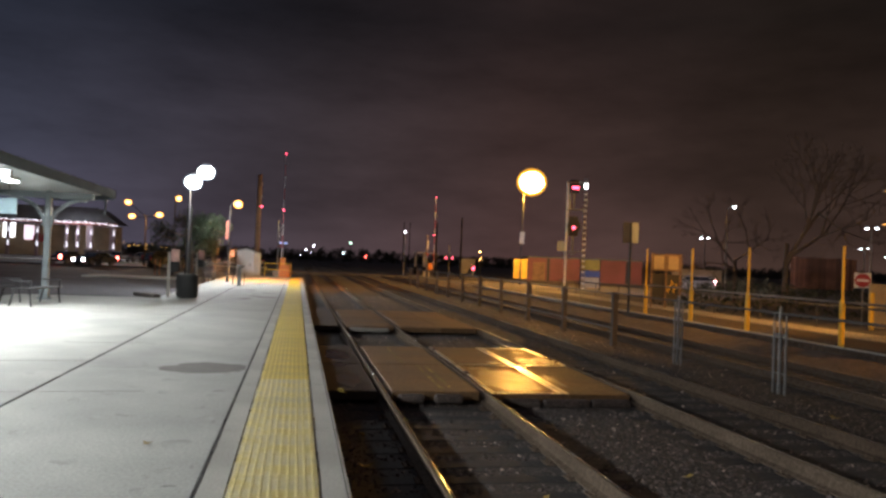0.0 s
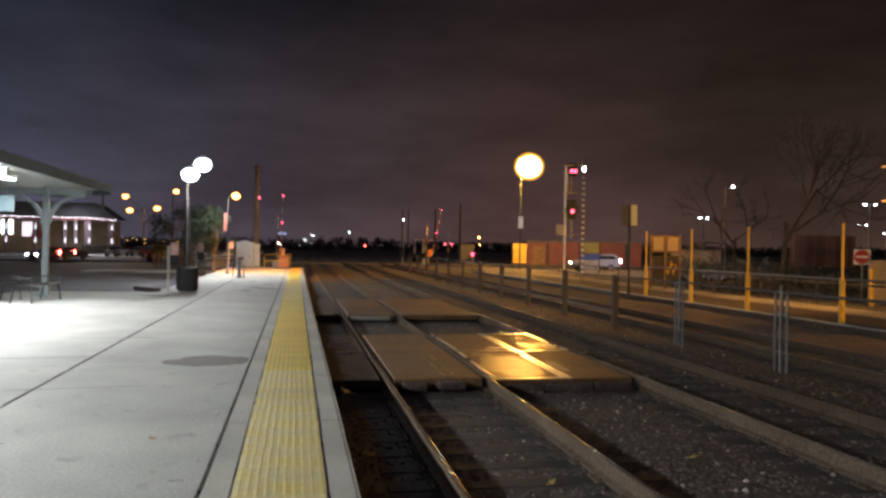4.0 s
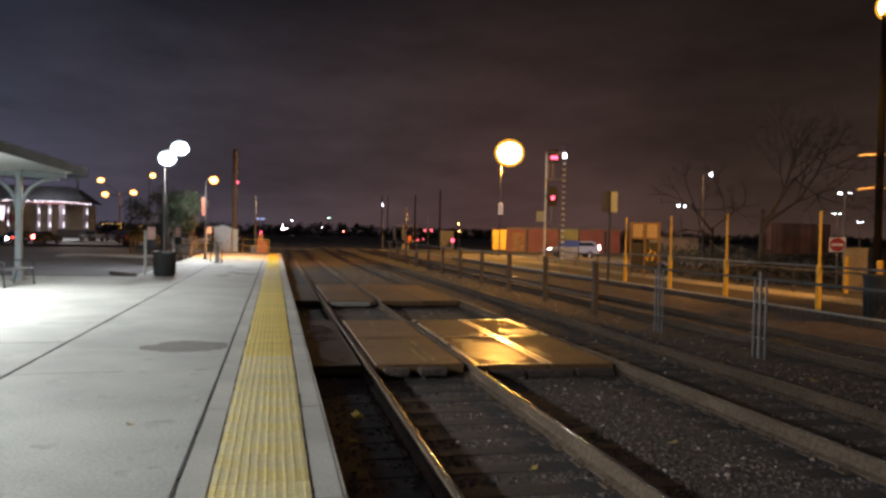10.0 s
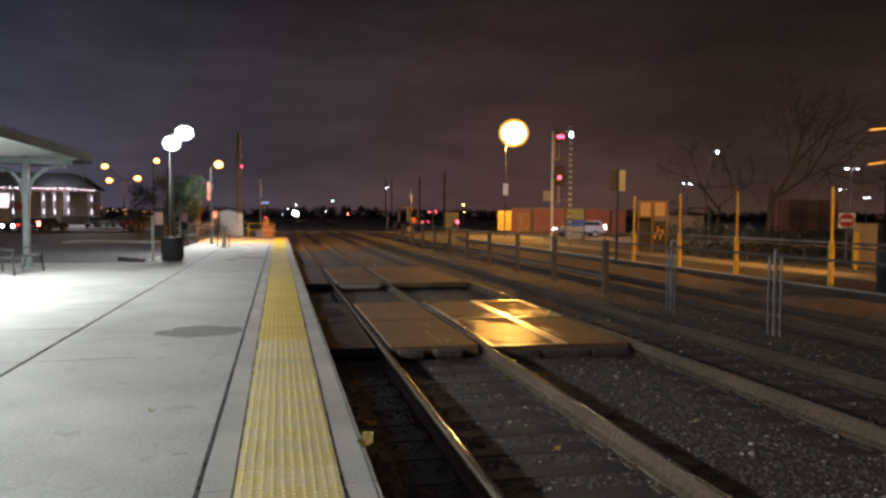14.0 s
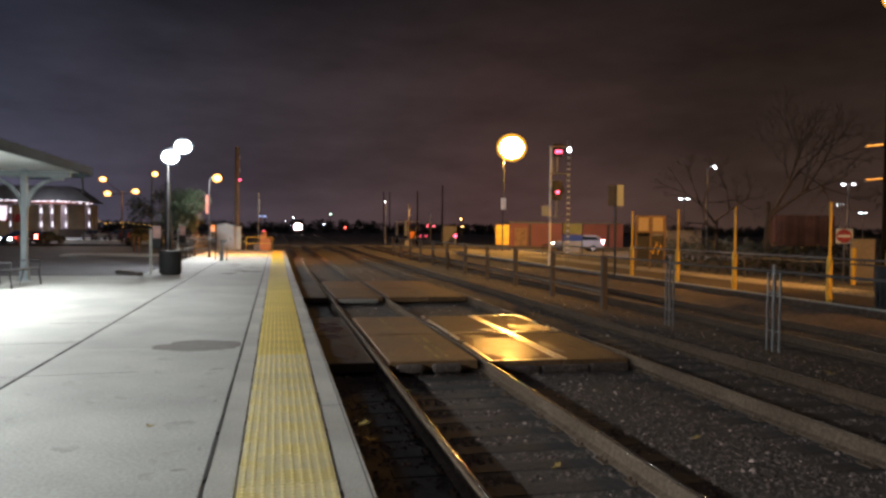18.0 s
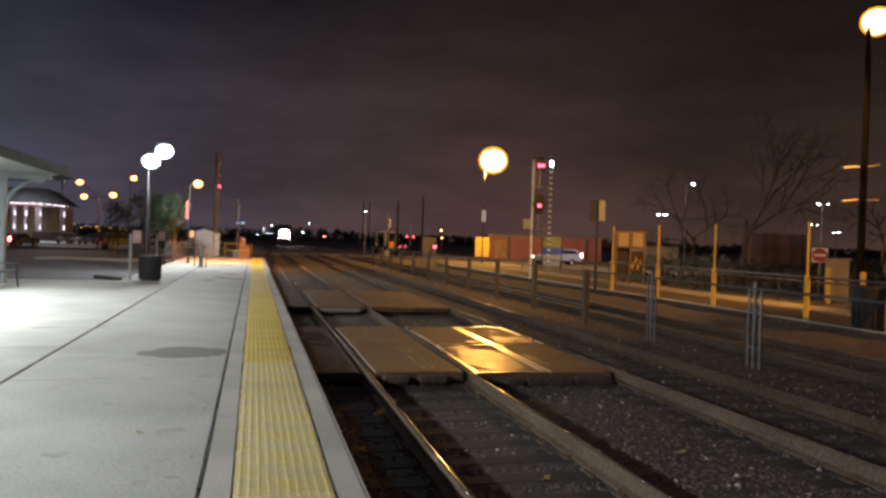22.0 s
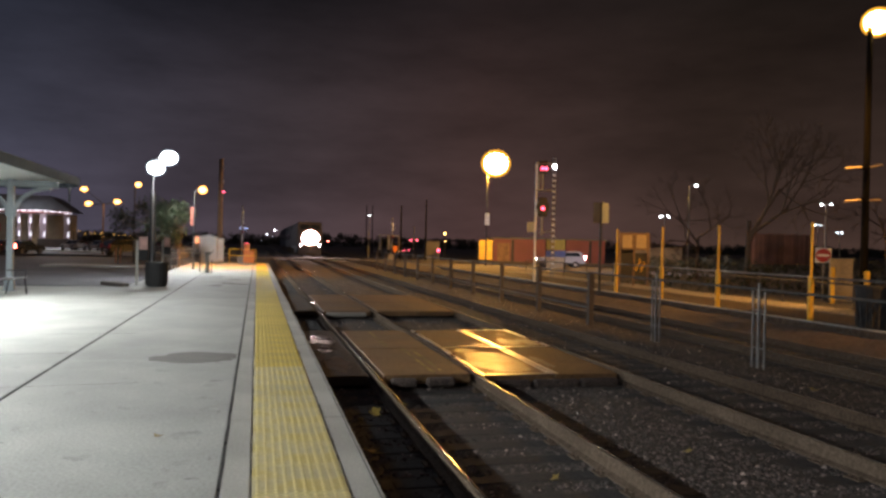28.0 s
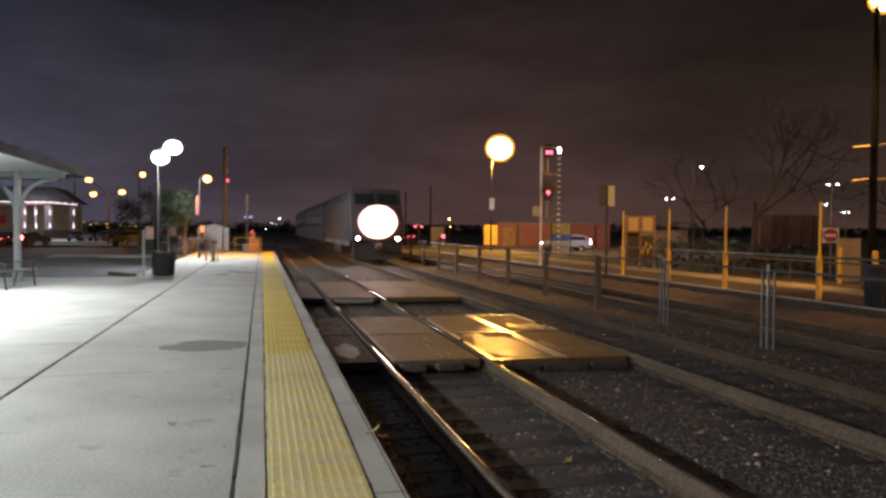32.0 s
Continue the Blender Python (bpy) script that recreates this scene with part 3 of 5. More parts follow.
def stones(name, count, x0, x1, y0, y1, size, z, seed=7):
    """Loose broken stones, thickest near y0, in one mesh."""
    rng = np.random.default_rng(seed)
    base = np.array([(1, 0, 0), (-0.5, 0.87, 0), (-0.5, -0.87, 0), (0.3, 0.2, 0.75), (-0.35, 0.1, 0.6), (0.1, -0.4, 0.7)])
    tri = np.array([(0, 1, 3), (1, 4, 3), (1, 2, 4), (2, 5, 4), (2, 0, 5), (0, 3, 5), (3, 4, 5)])
    u = rng.random(count)
    px, py = x0 + (x1 - x0) * rng.random(count), y0 + (y1 - y0) * u ** 1.8
    in_track = np.minimum(np.minimum(abs(px - T1), abs(px - T2)), abs(px - T3)) < 1.3
    off_tie = abs((py + 1.0 + 0.28) % 0.56 - 0.28) > 0.15
    keep = ~in_track | off_tie
    px, py = px[keep], py[keep]
    count = len(px)
    s = size * rng.uniform(0.5, 1.5, count)
    a = rng.uniform(0, 6.283, count)
    jit = rng.uniform(0.7, 1.3, (count, 6, 3))
    v = base[None] * jit * s[:, None, None]
    c, d = np.cos(a)[:, None], np.sin(a)[:, None]
    x = v[:, :, 0] * c - v[:, :, 1] * d + px[:, None]
    yy = v[:, :, 0] * d + v[:, :, 1] * c + py[:, None]
    zz = v[:, :, 2] + z + 0.02 * rng.random(count)[:, None] - 0.012
    verts = np.stack([x, yy, zz], -1).reshape(-1, 3)
    faces = (tri[None] + 6 * np.arange(count)[:, None, None]).reshape(-1, 3)
    me = bpy.data.meshes.new(name)
    me.from_pydata(verts.tolist(), [], faces.tolist())
    me.materials.append(M["loose_stone"])
    return tagged(new(name, me), "loose grey crushed stones between the rails", "gravel", kind="stuff")


stones("ballast_stones", 105000, EDGE + 0.05, 11.4, 3.2, 40, 0.028, RAIL - 0.205)
stones("small_stones", 110000, EDGE + 0.7, 8.0, 3.4, 14, 0.017, RAIL - 0.203, 19)

# ---- crossing panels for walkers ----
crossing = thing("track_crossing", "walkway of dark wet panels laid between the rails", "crossing", (0, 0, RAIL), kind="structure")


def panel(x0, x1, y0, y1, material, name="panel"):
    bm = B()
    box(bm, 0, 0, -0.06, x1 - x0 - 0.02, y1 - y0 - 0.05, 0.14, 0.012)
    return part(name, bm, material, crossing, at=pose((x0 + x1) / 2, (y0 + y1) / 2, -0.005))


for y0, y1 in ((10.55, 13.3), (13.3, 16.05), (20.6, 23.6), (23.6, 27.0)):
    panel(0.62, T1 - 0.85, y0, y1, "asphalt_worn")
    panel(T1 - 0.66, T1 + 0.66, y0, y1, "panel")
    if y0 != 10.55:
        panel(T1 + 0.83, T1 + 1.97, y0, y1, "panel")
        panel(T1 + 1.97, T2 - 0.83, y0, y1, "panel")
# the two front panels beyond the track tip forward to place the lamp's reflection: everything on them leans with them
TILT = pose(0, 13.3, 0, 0.75)
for x0, x1, material in ((T1 + 0.83, T1 + 1.97, "panel"), (T1 + 1.97, T2 - 0.83, "panel")):
    panel(x0, x1, 10.55, 13.3, material).matrix_basis = TILT @ pose((x0 + x1) / 2, -1.375, -0.005)


def strip(x0, x1, y0, y1, tilted=False):
    """A steel edging strip let into the walkway."""
    bm = B()
    box(bm, (x0 + x1) / 2, (y0 + y1) / 2 - (13.3 if tilted else 0), 0.009, x1 - x0, y1 - y0, 0.012, 0.003)
    part("steel_strip", bm, "steel_edge", crossing, at=TILT if tilted else None)


MID = T1 + 1.97
for x0, x1 in ((T1 + 0.84, T1 + 0.90), (MID - 0.08, MID - 0.015), (MID + 0.015, MID + 0.08), (T2 - 0.90, T2 - 0.84)):
    strip(x0, x1, 13.34, 16.02)
    if x0 < MID + 0.2:
        strip(x0, x1, 10.60, 13.26, True)
strip(T1 + 0.92, MID - 0.1, 10.60, 10.66, True)
strip(T1 + 0.92, T2 - 0.92, 13.30, 13.35)
strip(MID + 0.1, T2 - 0.92, 15.94, 16.0)


def puddle(x, y, rx, ry, seed, lean=False, water="wet_film"):
    """A thin irregular film of water on a panel."""
    q = []
    for i in range(36):
        a = 2 * math.pi * i / 36
        r = 1 + 0.38 * noise.noise((math.cos(a) * 1.5, math.sin(a) * 1.5, seed)) + 0.12 * noise.noise((math.cos(a) * 5, math.sin(a) * 5, seed + 4))
        q.append((rx * r * math.cos(a), ry * r * math.sin(a)))
    bm = B()
    prism(bm, q, 2, 0.0, 0.0025)
    part("water_film", bm, water, crossing, "shiny wet film of water", at=(TILT @ pose(x, y - 13.3, 0.006)) if lean else pose(x, y, 0.006))


for x, y, rx, ry, seed in ((3.62, 11.75, 0.47, 1.0, 1.0), (4.40, 11.75, 0.09, 0.5, 3.0), (3.40, 12.9, 0.2, 0.22, 5.0)):
    puddle(x, y, rx, ry, seed, True)
for x, y, rx, ry, seed in ((5.0, 14.0, 0.16, 0.5, 7.0), (4.83, 15.2, 0.09, 0.12, 9.0), (3.9, 13.7, 0.14, 0.2, 11.0), (4.62, 14.0, 0.2, 0.4, 15.0), (1.0, 11.6, 0.2, 0.6, 23.0)):
    puddle(x, y, rx, ry, seed)
for x, y, rx, ry, seed in ((0.98, 14.5, 0.24, 0.75, 31.0), (0.95, 13.2, 0.12, 0.3, 37.0)):
    puddle(x, y, rx, ry, seed, water="rippled_water")
# worn paint lines, and rough concrete blocks under the near ends
for x, y0, y1 in ((T1 + 0.12, 10.7, 13.2), (T1 + 0.27, 10.9, 13.1), (T1 - 0.1, 13.5, 15.6)):
    bm = B()
    y = y0
    while y < y1:
        d = random.uniform(0.15, 0.5)
        k = random.uniform(0.02, 0.035)
        prism(bm, [(x - k, y), (x + k, y + 0.03), (x + k * 0.8, y + d), (x - k, y + d - 0.04)], 2, 0.004, 0.008)
        y += d + random.uniform(0.02, 0.12)
    part("paint_line", bm, "old_stripe", crossing)
for x, y, w in ((T1 - 0.38, 10.44, 0.38), (T1 + 0.16, 10.44, 0.42), (T1 - 0.05, 20.48, 1.1), (3.45, 10.43, 0.6), (4.15, 10.42, 0.72), (4.85, 10.43, 0.62)):
    bm = B()
    box(bm, x, y, -0.08 if x < 3 else -0.14, w, 0.16, 0.12, 0.03)
    part("end_block", bm, "old_concrete" if y > 20 else "stone", crossing)

# ---- lamps ----
def pole_base(bm, r, h=0.3):
    rod(bm, (0, 0, 0), (0, 0, 0.04), r * 2.2, n=12)
    rod(bm, (0, 0, 0.04), (0, 0, h), r * 1.5, r * 1.1, n=12)


def street_lamp(label, at, height, reach, rz, glow_mat, pole="dark_paint", r=0.07, size=0.32, base_z=0.0, shade=""):
    """A tapered pole with a bracket arm and a drop-lens head."""
    ob = thing("street_lamp", label, "street lamp", (at[0], at[1], base_z), rz, group="street lamps")
    h = height - base_z
    bm = B()
    pole_base(bm, r)
    rod(bm, (0, 0, 0.04), (0, 0, h + 0.05), r, r * 0.7, 12)
    part("pole", bm, pole, ob)
    bm = B()
    for i in range(6):
        a, b = i / 6, (i + 1) / 6
        rod(bm, (reach * a, 0, h + 0.25 * math.sin(a * 1.57)), (reach * b, 0, h + 0.25 * math.sin(b * 1.57)), r * 0.5, n=8)
    part("arm", bm, pole, ob)
    bm = B()
    ball(bm, (reach + size * 0.6, 0, h + 0.14 + size * 0.72), size * 0.42, 1.25, 0.8, 0.6, 14)
    hd = part("head", bm, pole, ob, smooth=True)
    bm = B()
    ball(bm, (reach + size * 0.7, 0, h + 0.14), size, 1.0, 0.95, 0.88, 30)
    part("lens", bm, glow_mat, hd, "glowing lamp lens", smooth=True)
    # shell added round the lens to imitate the lamp's bloom
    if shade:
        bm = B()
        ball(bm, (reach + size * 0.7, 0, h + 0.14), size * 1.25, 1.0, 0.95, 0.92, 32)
        part("globe", bm, shade, hd, "glowing see-through shell for the lamp's halo", smooth=True)
    return ob


# lens far over life size, as wide as the lamp's glare
street_lamp("tall dark street lamp glowing sodium orange over the tracks", (21.2, 69.3), 9.35, 0.0, 0, "sodium_glow", size=1.15, base_z=GROUND, shade="sodium_halo")
street_lamp("dark platform lamp post glowing sodium orange", (19.3, 20.75), 9.15, 0.0, 0, "sodium_glow", "black_pole", r=0.13, size=0.42, base_z=GROUND, shade="sodium_halo")
street_lamp("slim platform lamp glowing amber beside the walkway", (-3.45, 41.2), 4.0, 0.25, 0, "amber_glow", size=0.2, r=0.05, shade="amber_halo")
ob = thing("street_lamp", "twin-headed platform lamp glowing white on a slim grey post", "street lamp", (-5.3, 39.6, 0), group="street lamps")
bm = B()
pole_base(bm, 0.06)
rod(bm, (0, 0, 0.04), (0, 0, 5.35), 0.06, 0.045, 12)
part("pole", bm, "dark_paint", ob)
for x, z in ((0.12, 5.05), (0.72, 5.58)):
    bm = B()
    rod(bm, (0, 0, z - 0.15), (x, 0, z + 0.2), 0.025, n=8)
    part("arm", bm, "galvanised", ob)
    bm = B()
    box(bm, x, 0, z + 0.28, 0.42, 0.36, 0.1, 0.03)
    hd = part("head", bm, "galvanised", ob)
    bm = B()
    ball(bm, (x, 0, z), 0.35, 1.1, 0.9, 0.9, 30)
    part("lens", bm, "white_glow", hd, "glowing lamp lens", smooth=True)
    # glare round the white head, built as a glowing shell
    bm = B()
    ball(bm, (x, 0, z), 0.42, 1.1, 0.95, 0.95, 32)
    part("globe", bm, "white_halo", hd, "glowing see-through shell for the lamp's halo", smooth=True)
street_lamp("grey street lamp glowing white above the station road", (30.3, 48.9), 6.15, 0.5, 0, "far_white_glow", "galvanised", size=0.09, base_z=GROUND)
street_lamp("distant street lamp glowing white", (13.6, 95.6), 4.9, 0.1, 90, "far_white_glow", "galvanised", size=0.10, base_z=GROUND)
for x, y, z, s in ((63.7, 109.4, 6.9, 0.5), (52.2, 60.6, 6.2, 0.36), (80.9, 95.4, 5.8, 0.32), (99.5, 111.9, 5.2, 0.34)):
    ob = thing("car_park_lamp", "distant twin-headed car park lamp glowing white", "street lamp", (x, y, GROUND), group="car park lamps")
    bm = B()
    rod(bm, (0, 0, 0), (0, 0, z - GROUND), 0.1, 0.07, 10)
    part("pole", bm, "galvanised", ob)
    for k in (-1, 1):
        bm = B()
        box(bm, k * s, -0.2 * k, z - GROUND + 0.1, s * 0.9, s * 0.7, 0.16, 0.03)
        hd = part("head", bm, "galvanised", ob)
        bm = B()
        ball(bm, (k * s, -0.2 * k, z - GROUND), s * 0.42, 1.3, 0.8, 0.36)
        part("lens", bm, "far_white_glow", hd, "glowing lamp lens")

# post for the assumed sodium lamp, out of view
street_lamp("dark platform lamp post glowing sodium orange", (15.6, 2.0), 8.4, 0.0, 0, "sodium_glow", size=0.3, base_z=GROUND, shade="sodium_halo")

ob = thing("lamp_banner", "narrow printed banner on the amber lamp post", "banner", (-3.45, 41.2, 0))
bm = B()
box(bm, -0.12, 0, 2.75, 0.14, 0.02, 0.95, 0.004)
part("cloth", bm, "banner_cloth", ob)
for z in (2.25, 3.25):
    bm = B()
    rod(bm, (0, 0, z), (-0.26, 0, z), 0.012, n=6)
    part("rod", bm, "dark_paint", ob)

# three-headed lamp over the forecourt
ob = thing("street_lamp", "street lamp with three amber heads over the forecourt", "street lamp", (-16.0, 85.4, GROUND), group="street lamps")
bm = B()
rod(bm, (0, 0, 0), (0, 0, 5.6), 0.09, 0.06, 10)
part("pole", bm, "dark_edge", ob)
for x, y, z in ((-2.0, 0.5, 7.0), (-1.75, 1.5, 5.55), (1.4, -0.3, 5.75)):
    bm = B()
    rod(bm, (0, 0, 5.5), (x * 0.9, y * 0.9, z - 0.1), 0.035, n=6)
    part("arm", bm, "black_pole", ob)
    bm = B()
    ball(bm, (x, y, z), 0.28, 1.15, 0.8, 0.8, 12)
    part("lens", bm, "amber_glow", ob, "glowing amber lamp lens", smooth=True)
    # amber halo modelled as an extra shell
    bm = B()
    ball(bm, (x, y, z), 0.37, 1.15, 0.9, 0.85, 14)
    part("globe", bm, "amber_halo", ob, "glowing see-through shell for the lamp's halo", smooth=True)
street_lamp("street lamp glowing amber behind the trees", (-9.7, 63.6), 5.6, 0.1, 0, "amber_glow", size=0.2, base_z=GROUND, shade="amber_halo")

# ---- canopy ----
canopy = thing("platform_canopy", "pale platform canopy on steel posts with curved brackets, lit from below", "canopy")
Y0, Y1 = -14.0, 25.9
bm = B()
prism(bm, [(-5.75, 3.36), (-7.3, 3.20), (-9.6, 3.40), (-9.6, 3.46), (-7.3, 3.30), (-5.75, 3.42)], 1, Y0, Y1)
part("roof", bm, "roofing", canopy)
bm = B()
prism(bm, [(-5.80, 3.30), (-7.3, 3.13), (-9.5, 3.32), (-9.5, 3.38), (-7.3, 3.19), (-5.80, 3.35)], 1, Y0 + 0.05, Y1 - 0.1)
part("soffit", bm, "soffit", canopy, "pale lit underside")
bm = B()
box(bm, -5.77, (Y0 + Y1) / 2, 3.30, 0.05, Y1 - Y0, 0.26, 0.01)
part("fascia", bm, "fascia_paint", canopy)
bm = B()
prism(bm, [(-5.8, 3.14), (-7.3, 3.02), (-9.55, 3.14), (-9.55, 3.44), (-7.3, 3.30), (-5.8, 3.42)], 1, Y1, Y1 + 0.06)
part("gable", bm, "fascia_paint", canopy)
for y in (23.5, 17.0, 10.5, 4.0, -2.5, -9.0):
    bm = B()
    box(bm, -7.02, y, 0.02, 0.32, 0.32, 0.04, 0.01)
    box(bm, -7.02, y, 1.62, 0.17, 0.17, 3.2, 0.02)
    box(bm, -7.02, y, 0.2, 0.24, 0.24, 0.36, 0.02)
    part("post", bm, "canopy_paint", canopy)
    bm = B()
    box(bm, -7.4, y, 3.04, 3.2, 0.13, 0.18, 0.01)
    part("beam", bm, "canopy_paint", canopy)
    for s in (-1, 1):
        bm = B()
        arc = [i / 12 * 1.57 for i in range(13)]
        lower = [(-7.02 + s * (0.03 + 1.0 * (1 - math.cos(a))), 2.10 + 0.88 * math.sin(a)) for a in arc]
        rim = [(u + s * 0.10 * math.cos(a), w - 0.10 * math.sin(a)) for (u, w), a in zip(lower, arc)]
        prism(bm, lower + rim[::-1], 1, y - 0.05, y + 0.05)
        part("bracket", bm, "canopy_paint", canopy)
for y in TUBES:
    bm = B()
    box(bm, -6.65, y, 3.13, 0.28, 1.6, 0.10, 0.02)
    rod(bm, (-6.65, y - 0.6, 3.13), (-6.65, y - 0.6, 3.25), 0.015, n=6)
    rod(bm, (-6.65, y + 0.6, 3.13), (-6.65, y + 0.6, 3.25), 0.015, n=6)
    lf = part("light_fitting", bm, "white_paint", canopy)
    bm = B()
    box(bm, -6.65, y, 3.072, 0.22, 1.5, 0.03, 0.005)
    part("diffuser", bm, "tube_glow", lf, "glowing white diffuser")

bm = B()
rod(bm, (-6.05, Y1 + 0.02, 3.12), (-6.05, Y1 + 0.02, 2.62), 0.03, n=8)
box(bm, -6.05, Y1 + 0.02, 3.1, 0.1, 0.1, 0.06, 0.01)
part("drain_spout", bm, "canopy_paint", canopy)

ob = thing("hanging_sign", "pale blue sign board hanging under the canopy", "sign", (-7.85, 21.5, 0))
bm = B()
box(bm, 0, 0, 2.57, 1.3, 0.06, 0.42, 0.01)
part("board", bm, "sign_pale", ob)
for x in (-0.45, 0.45):
    bm = B()
    rod(bm, (x, 0, 2.78), (x, 0, 3.2), 0.012, n=6)
    part("hanger", bm, "galvanised", ob)

# ---- bench, bins, posts on the near platform ----
def bench(label, at, rz):
    ob = thing("bench", label, "bench", at, rz)
    for i in range(5):
        bm = B()
        box(bm, 0, -0.2 + 0.1 * i, 0.44, 1.8, 0.08, 0.03, 0.006)
        part("slat", bm, "dark_paint", ob)
    for x in (-0.8, 0.8):
        bm = B()
        rod(bm, (x, -0.24, 0), (x, -0.18, 0.43), 0.022, n=8)
        rod(bm, (x, 0.30, 0), (x, 0.2, 0.43), 0.022, n=8)
        rod(bm, (x, -0.22, 0.43), (x, 0.26, 0.43), 0.02, n=8)
        part("leg", bm, "dark_paint", ob)
        bm = B()
        rod(bm, (x, -0.22, 0.64), (x, 0.27, 0.64), 0.02, n=8)
        rod(bm, (x, -0.2, 0.43), (x, -0.22, 0.64), 0.018, n=8)
        part("armrest", bm, "dark_paint", ob)
    return ob


bench("dark backless slatted bench at the canopy post", (-6.55, 21.35, 0), 82)
bench("dark backless slatted bench at the canopy post", (-7.5, 21.2, 0), 82)


def litter_bin(label, at, r=0.36, h=0.8):
    ob = thing("litter_bin", label, "litter bin", at, group="litter bins")
    bm = B()
    rod(bm, (0, 0, 0.03), (0, 0, h - 0.06), r * 0.88, r, 20)
    part("body", bm, "black_rubber", ob)
    for i in range(20):
        a = i * math.pi / 10
        bm = B()
        box(bm, 0, 0, 0, 0.05, 0.015, h - 0.14, 0.004)
        part("slat", bm, "black_rubber", ob, at=pose(r * 0.96 * math.cos(a), r * 0.96 * math.sin(a), h / 2, 0, 0, math.degrees(a) + 90))
    bm = B()
    rod(bm, (0, 0, h - 0.07), (0, 0, h), r * 1.06, r * 1.02, 20)
    part("rim", bm, "black_rubber", ob)
    bm = B()
    rod(bm, (0, 0, 0), (0, 0, 0.04), r * 0.8, n=16)
    part("foot", bm, "black_rubber", ob)
    return ob


litter_bin("black slatted litter bin on the platform", (-3.42, 26.1, 0))
litter_bin("black litter bin on the far platform", (12.95, 13.6, -0.05), 0.42, 0.95)


def info_post(label, at, h, rz=0.0, face="tan_wall"):
    ob = thing("information_post", label, "post", at, rz, group="information posts")
    bm = B()
    box(bm, 0, 0, h / 2, 0.09, 0.09, h, 0.01)
    part("post", bm, "coping", ob)
    bm = B()
    box(bm, 0.2, -0.03, h - 0.26, 0.3, 0.12, 0.8, 0.02)
    box(bm, 0.06, 0, h - 0.2, 0.08, 0.06, 0.06, 0.005)
    bx = part("case", bm, "black_rubber", ob)
    bm = B()
    box(bm, 0.2, -0.096, h - 0.1, 0.26, 0.012, 0.42, 0.002)
    part("face", bm, face, bx, "pale pinkish printed sheet")
    return ob


info_post("pale post with a small framed notice", (-4.1, 26.6, 0), 1.5, 0, "notice_sheet")
info_post("pale post with a small framed notice", (-4.38, 36.0, 0), 1.5, 0, "notice_sheet")
info_post("pale post with a small framed notice", (-4.15, 50.0, 0), 1.6, 0, "notice_sheet")

# ---- fence between the tracks ----
fence = thing("track_fence", "galvanised chain-link fence between the tracks", "fence", (FENCE, 0, -0.42))
bm = B()
rod(bm, (0, 4, 1.36), (0, 18.0, 1.36), 0.022, n=8)
part("top_rail", bm, "dull_steel", fence)
for y in (4.6, 7.9, 11.2, 14.65):
    for dx, dy in ((0, 0), (0, -0.16), (0, 0.16)):
        bm = B()
        rod(bm, (dx, y + dy, 0), (dx, y + dy, 1.36 + (0.12 if not dy else 0)), 0.028 if not dy else 0.02, n=8)
        part("post", bm, "galvanised", fence)
    for z in (0.35, 1.0):
        bm = B()
        rod(bm, (0, y - 0.16, z), (0, y + 0.16, z), 0.014, n=6)
        part("brace", bm, "galvanised", fence)
# mesh wires
bm = B()
for y in np.arange(4.0, 18.2, 0.16):
    for s in (-1, 1):
        a, b = (0, y, 0.05), (0, y + s * 1.3, 1.4)
        if 4.0 <= b[1] <= 18.2:
            rod(bm, a, b, 0.0015, n=3)
part("wire_mesh", bm, "dark_wire", fence)
rail_fence = thing("pipe_railing", "galvanised pipe railing with three bars beside the track", "railing", (FENCE + 0.02, 0, -0.42))
for z in (0.45, 0.9, 1.34):
    bm = B()
    rod(bm, (0, 18.0, z), (0.3, 57.6, z), 0.024, n=8)
    part("bar", bm, "dark_wire", rail_fence)
for i in range(11):
    y = 18.0 + 3.75 * i
    bm = B()
    box(bm, 0.3 * (y - 18.0) / 39.6, y, 0.7, 0.135, 0.135, 1.4, 0.01)
    part("post", bm, "rusty_post", rail_fence)

# sign on a post by the fence
ob = thing("track_sign", "pair of grey track sign plates on a dark post", "sign", (11.98, 25.3, -0.05), -14)
bm = B()
rod(bm, (0, 0, 0), (0, 0, 3.3), 0.05, n=10)
part("post", bm, "dark_paint", ob)
for s in (-1, 1):
    bm = B()
    box(bm, s * 0.16, 0, 2.93, 0.24, 0.02, 0.75, 0.004, rz=s * 12)
    part("plate", bm, "grey_paint" if s > 0 else "sign_back", ob)

# ---- far platform ----
far = thing("far_platform", "low asphalt platform with a pale kerb line across the tracks", "platform", (0, 0, -0.05), kind="structure")
bm = B()
box(bm, RPLAT + 2.2, 22, -0.25, 4.4, 60, 0.5, 0.02)
part("slab", bm, "asphalt_worn", far)
bm = B()
box(bm, RPLAT - 0.01, 22, -0.26, 0.03, 60, 0.5, 0.005)
part("edge_wall", bm, "dark_edge", far, "dark weathered edge wall")
for k in range(34):
    bm = B()
    box(bm, RPLAT + 0.08, -5 + 1.6 * k, 0.005, 0.11, 1.58, 0.05, 0.01)
    part("kerb_stone", bm, "coping", far)

for k in range(22):
    bm = B()
    box(bm, 15.75, -4.0 + 2.3 * k, 0.008, 1.5, 2.27, 0.03, 0.008)
    part("walkway_slab", bm, "old_concrete", far, "pale concrete walkway slab")

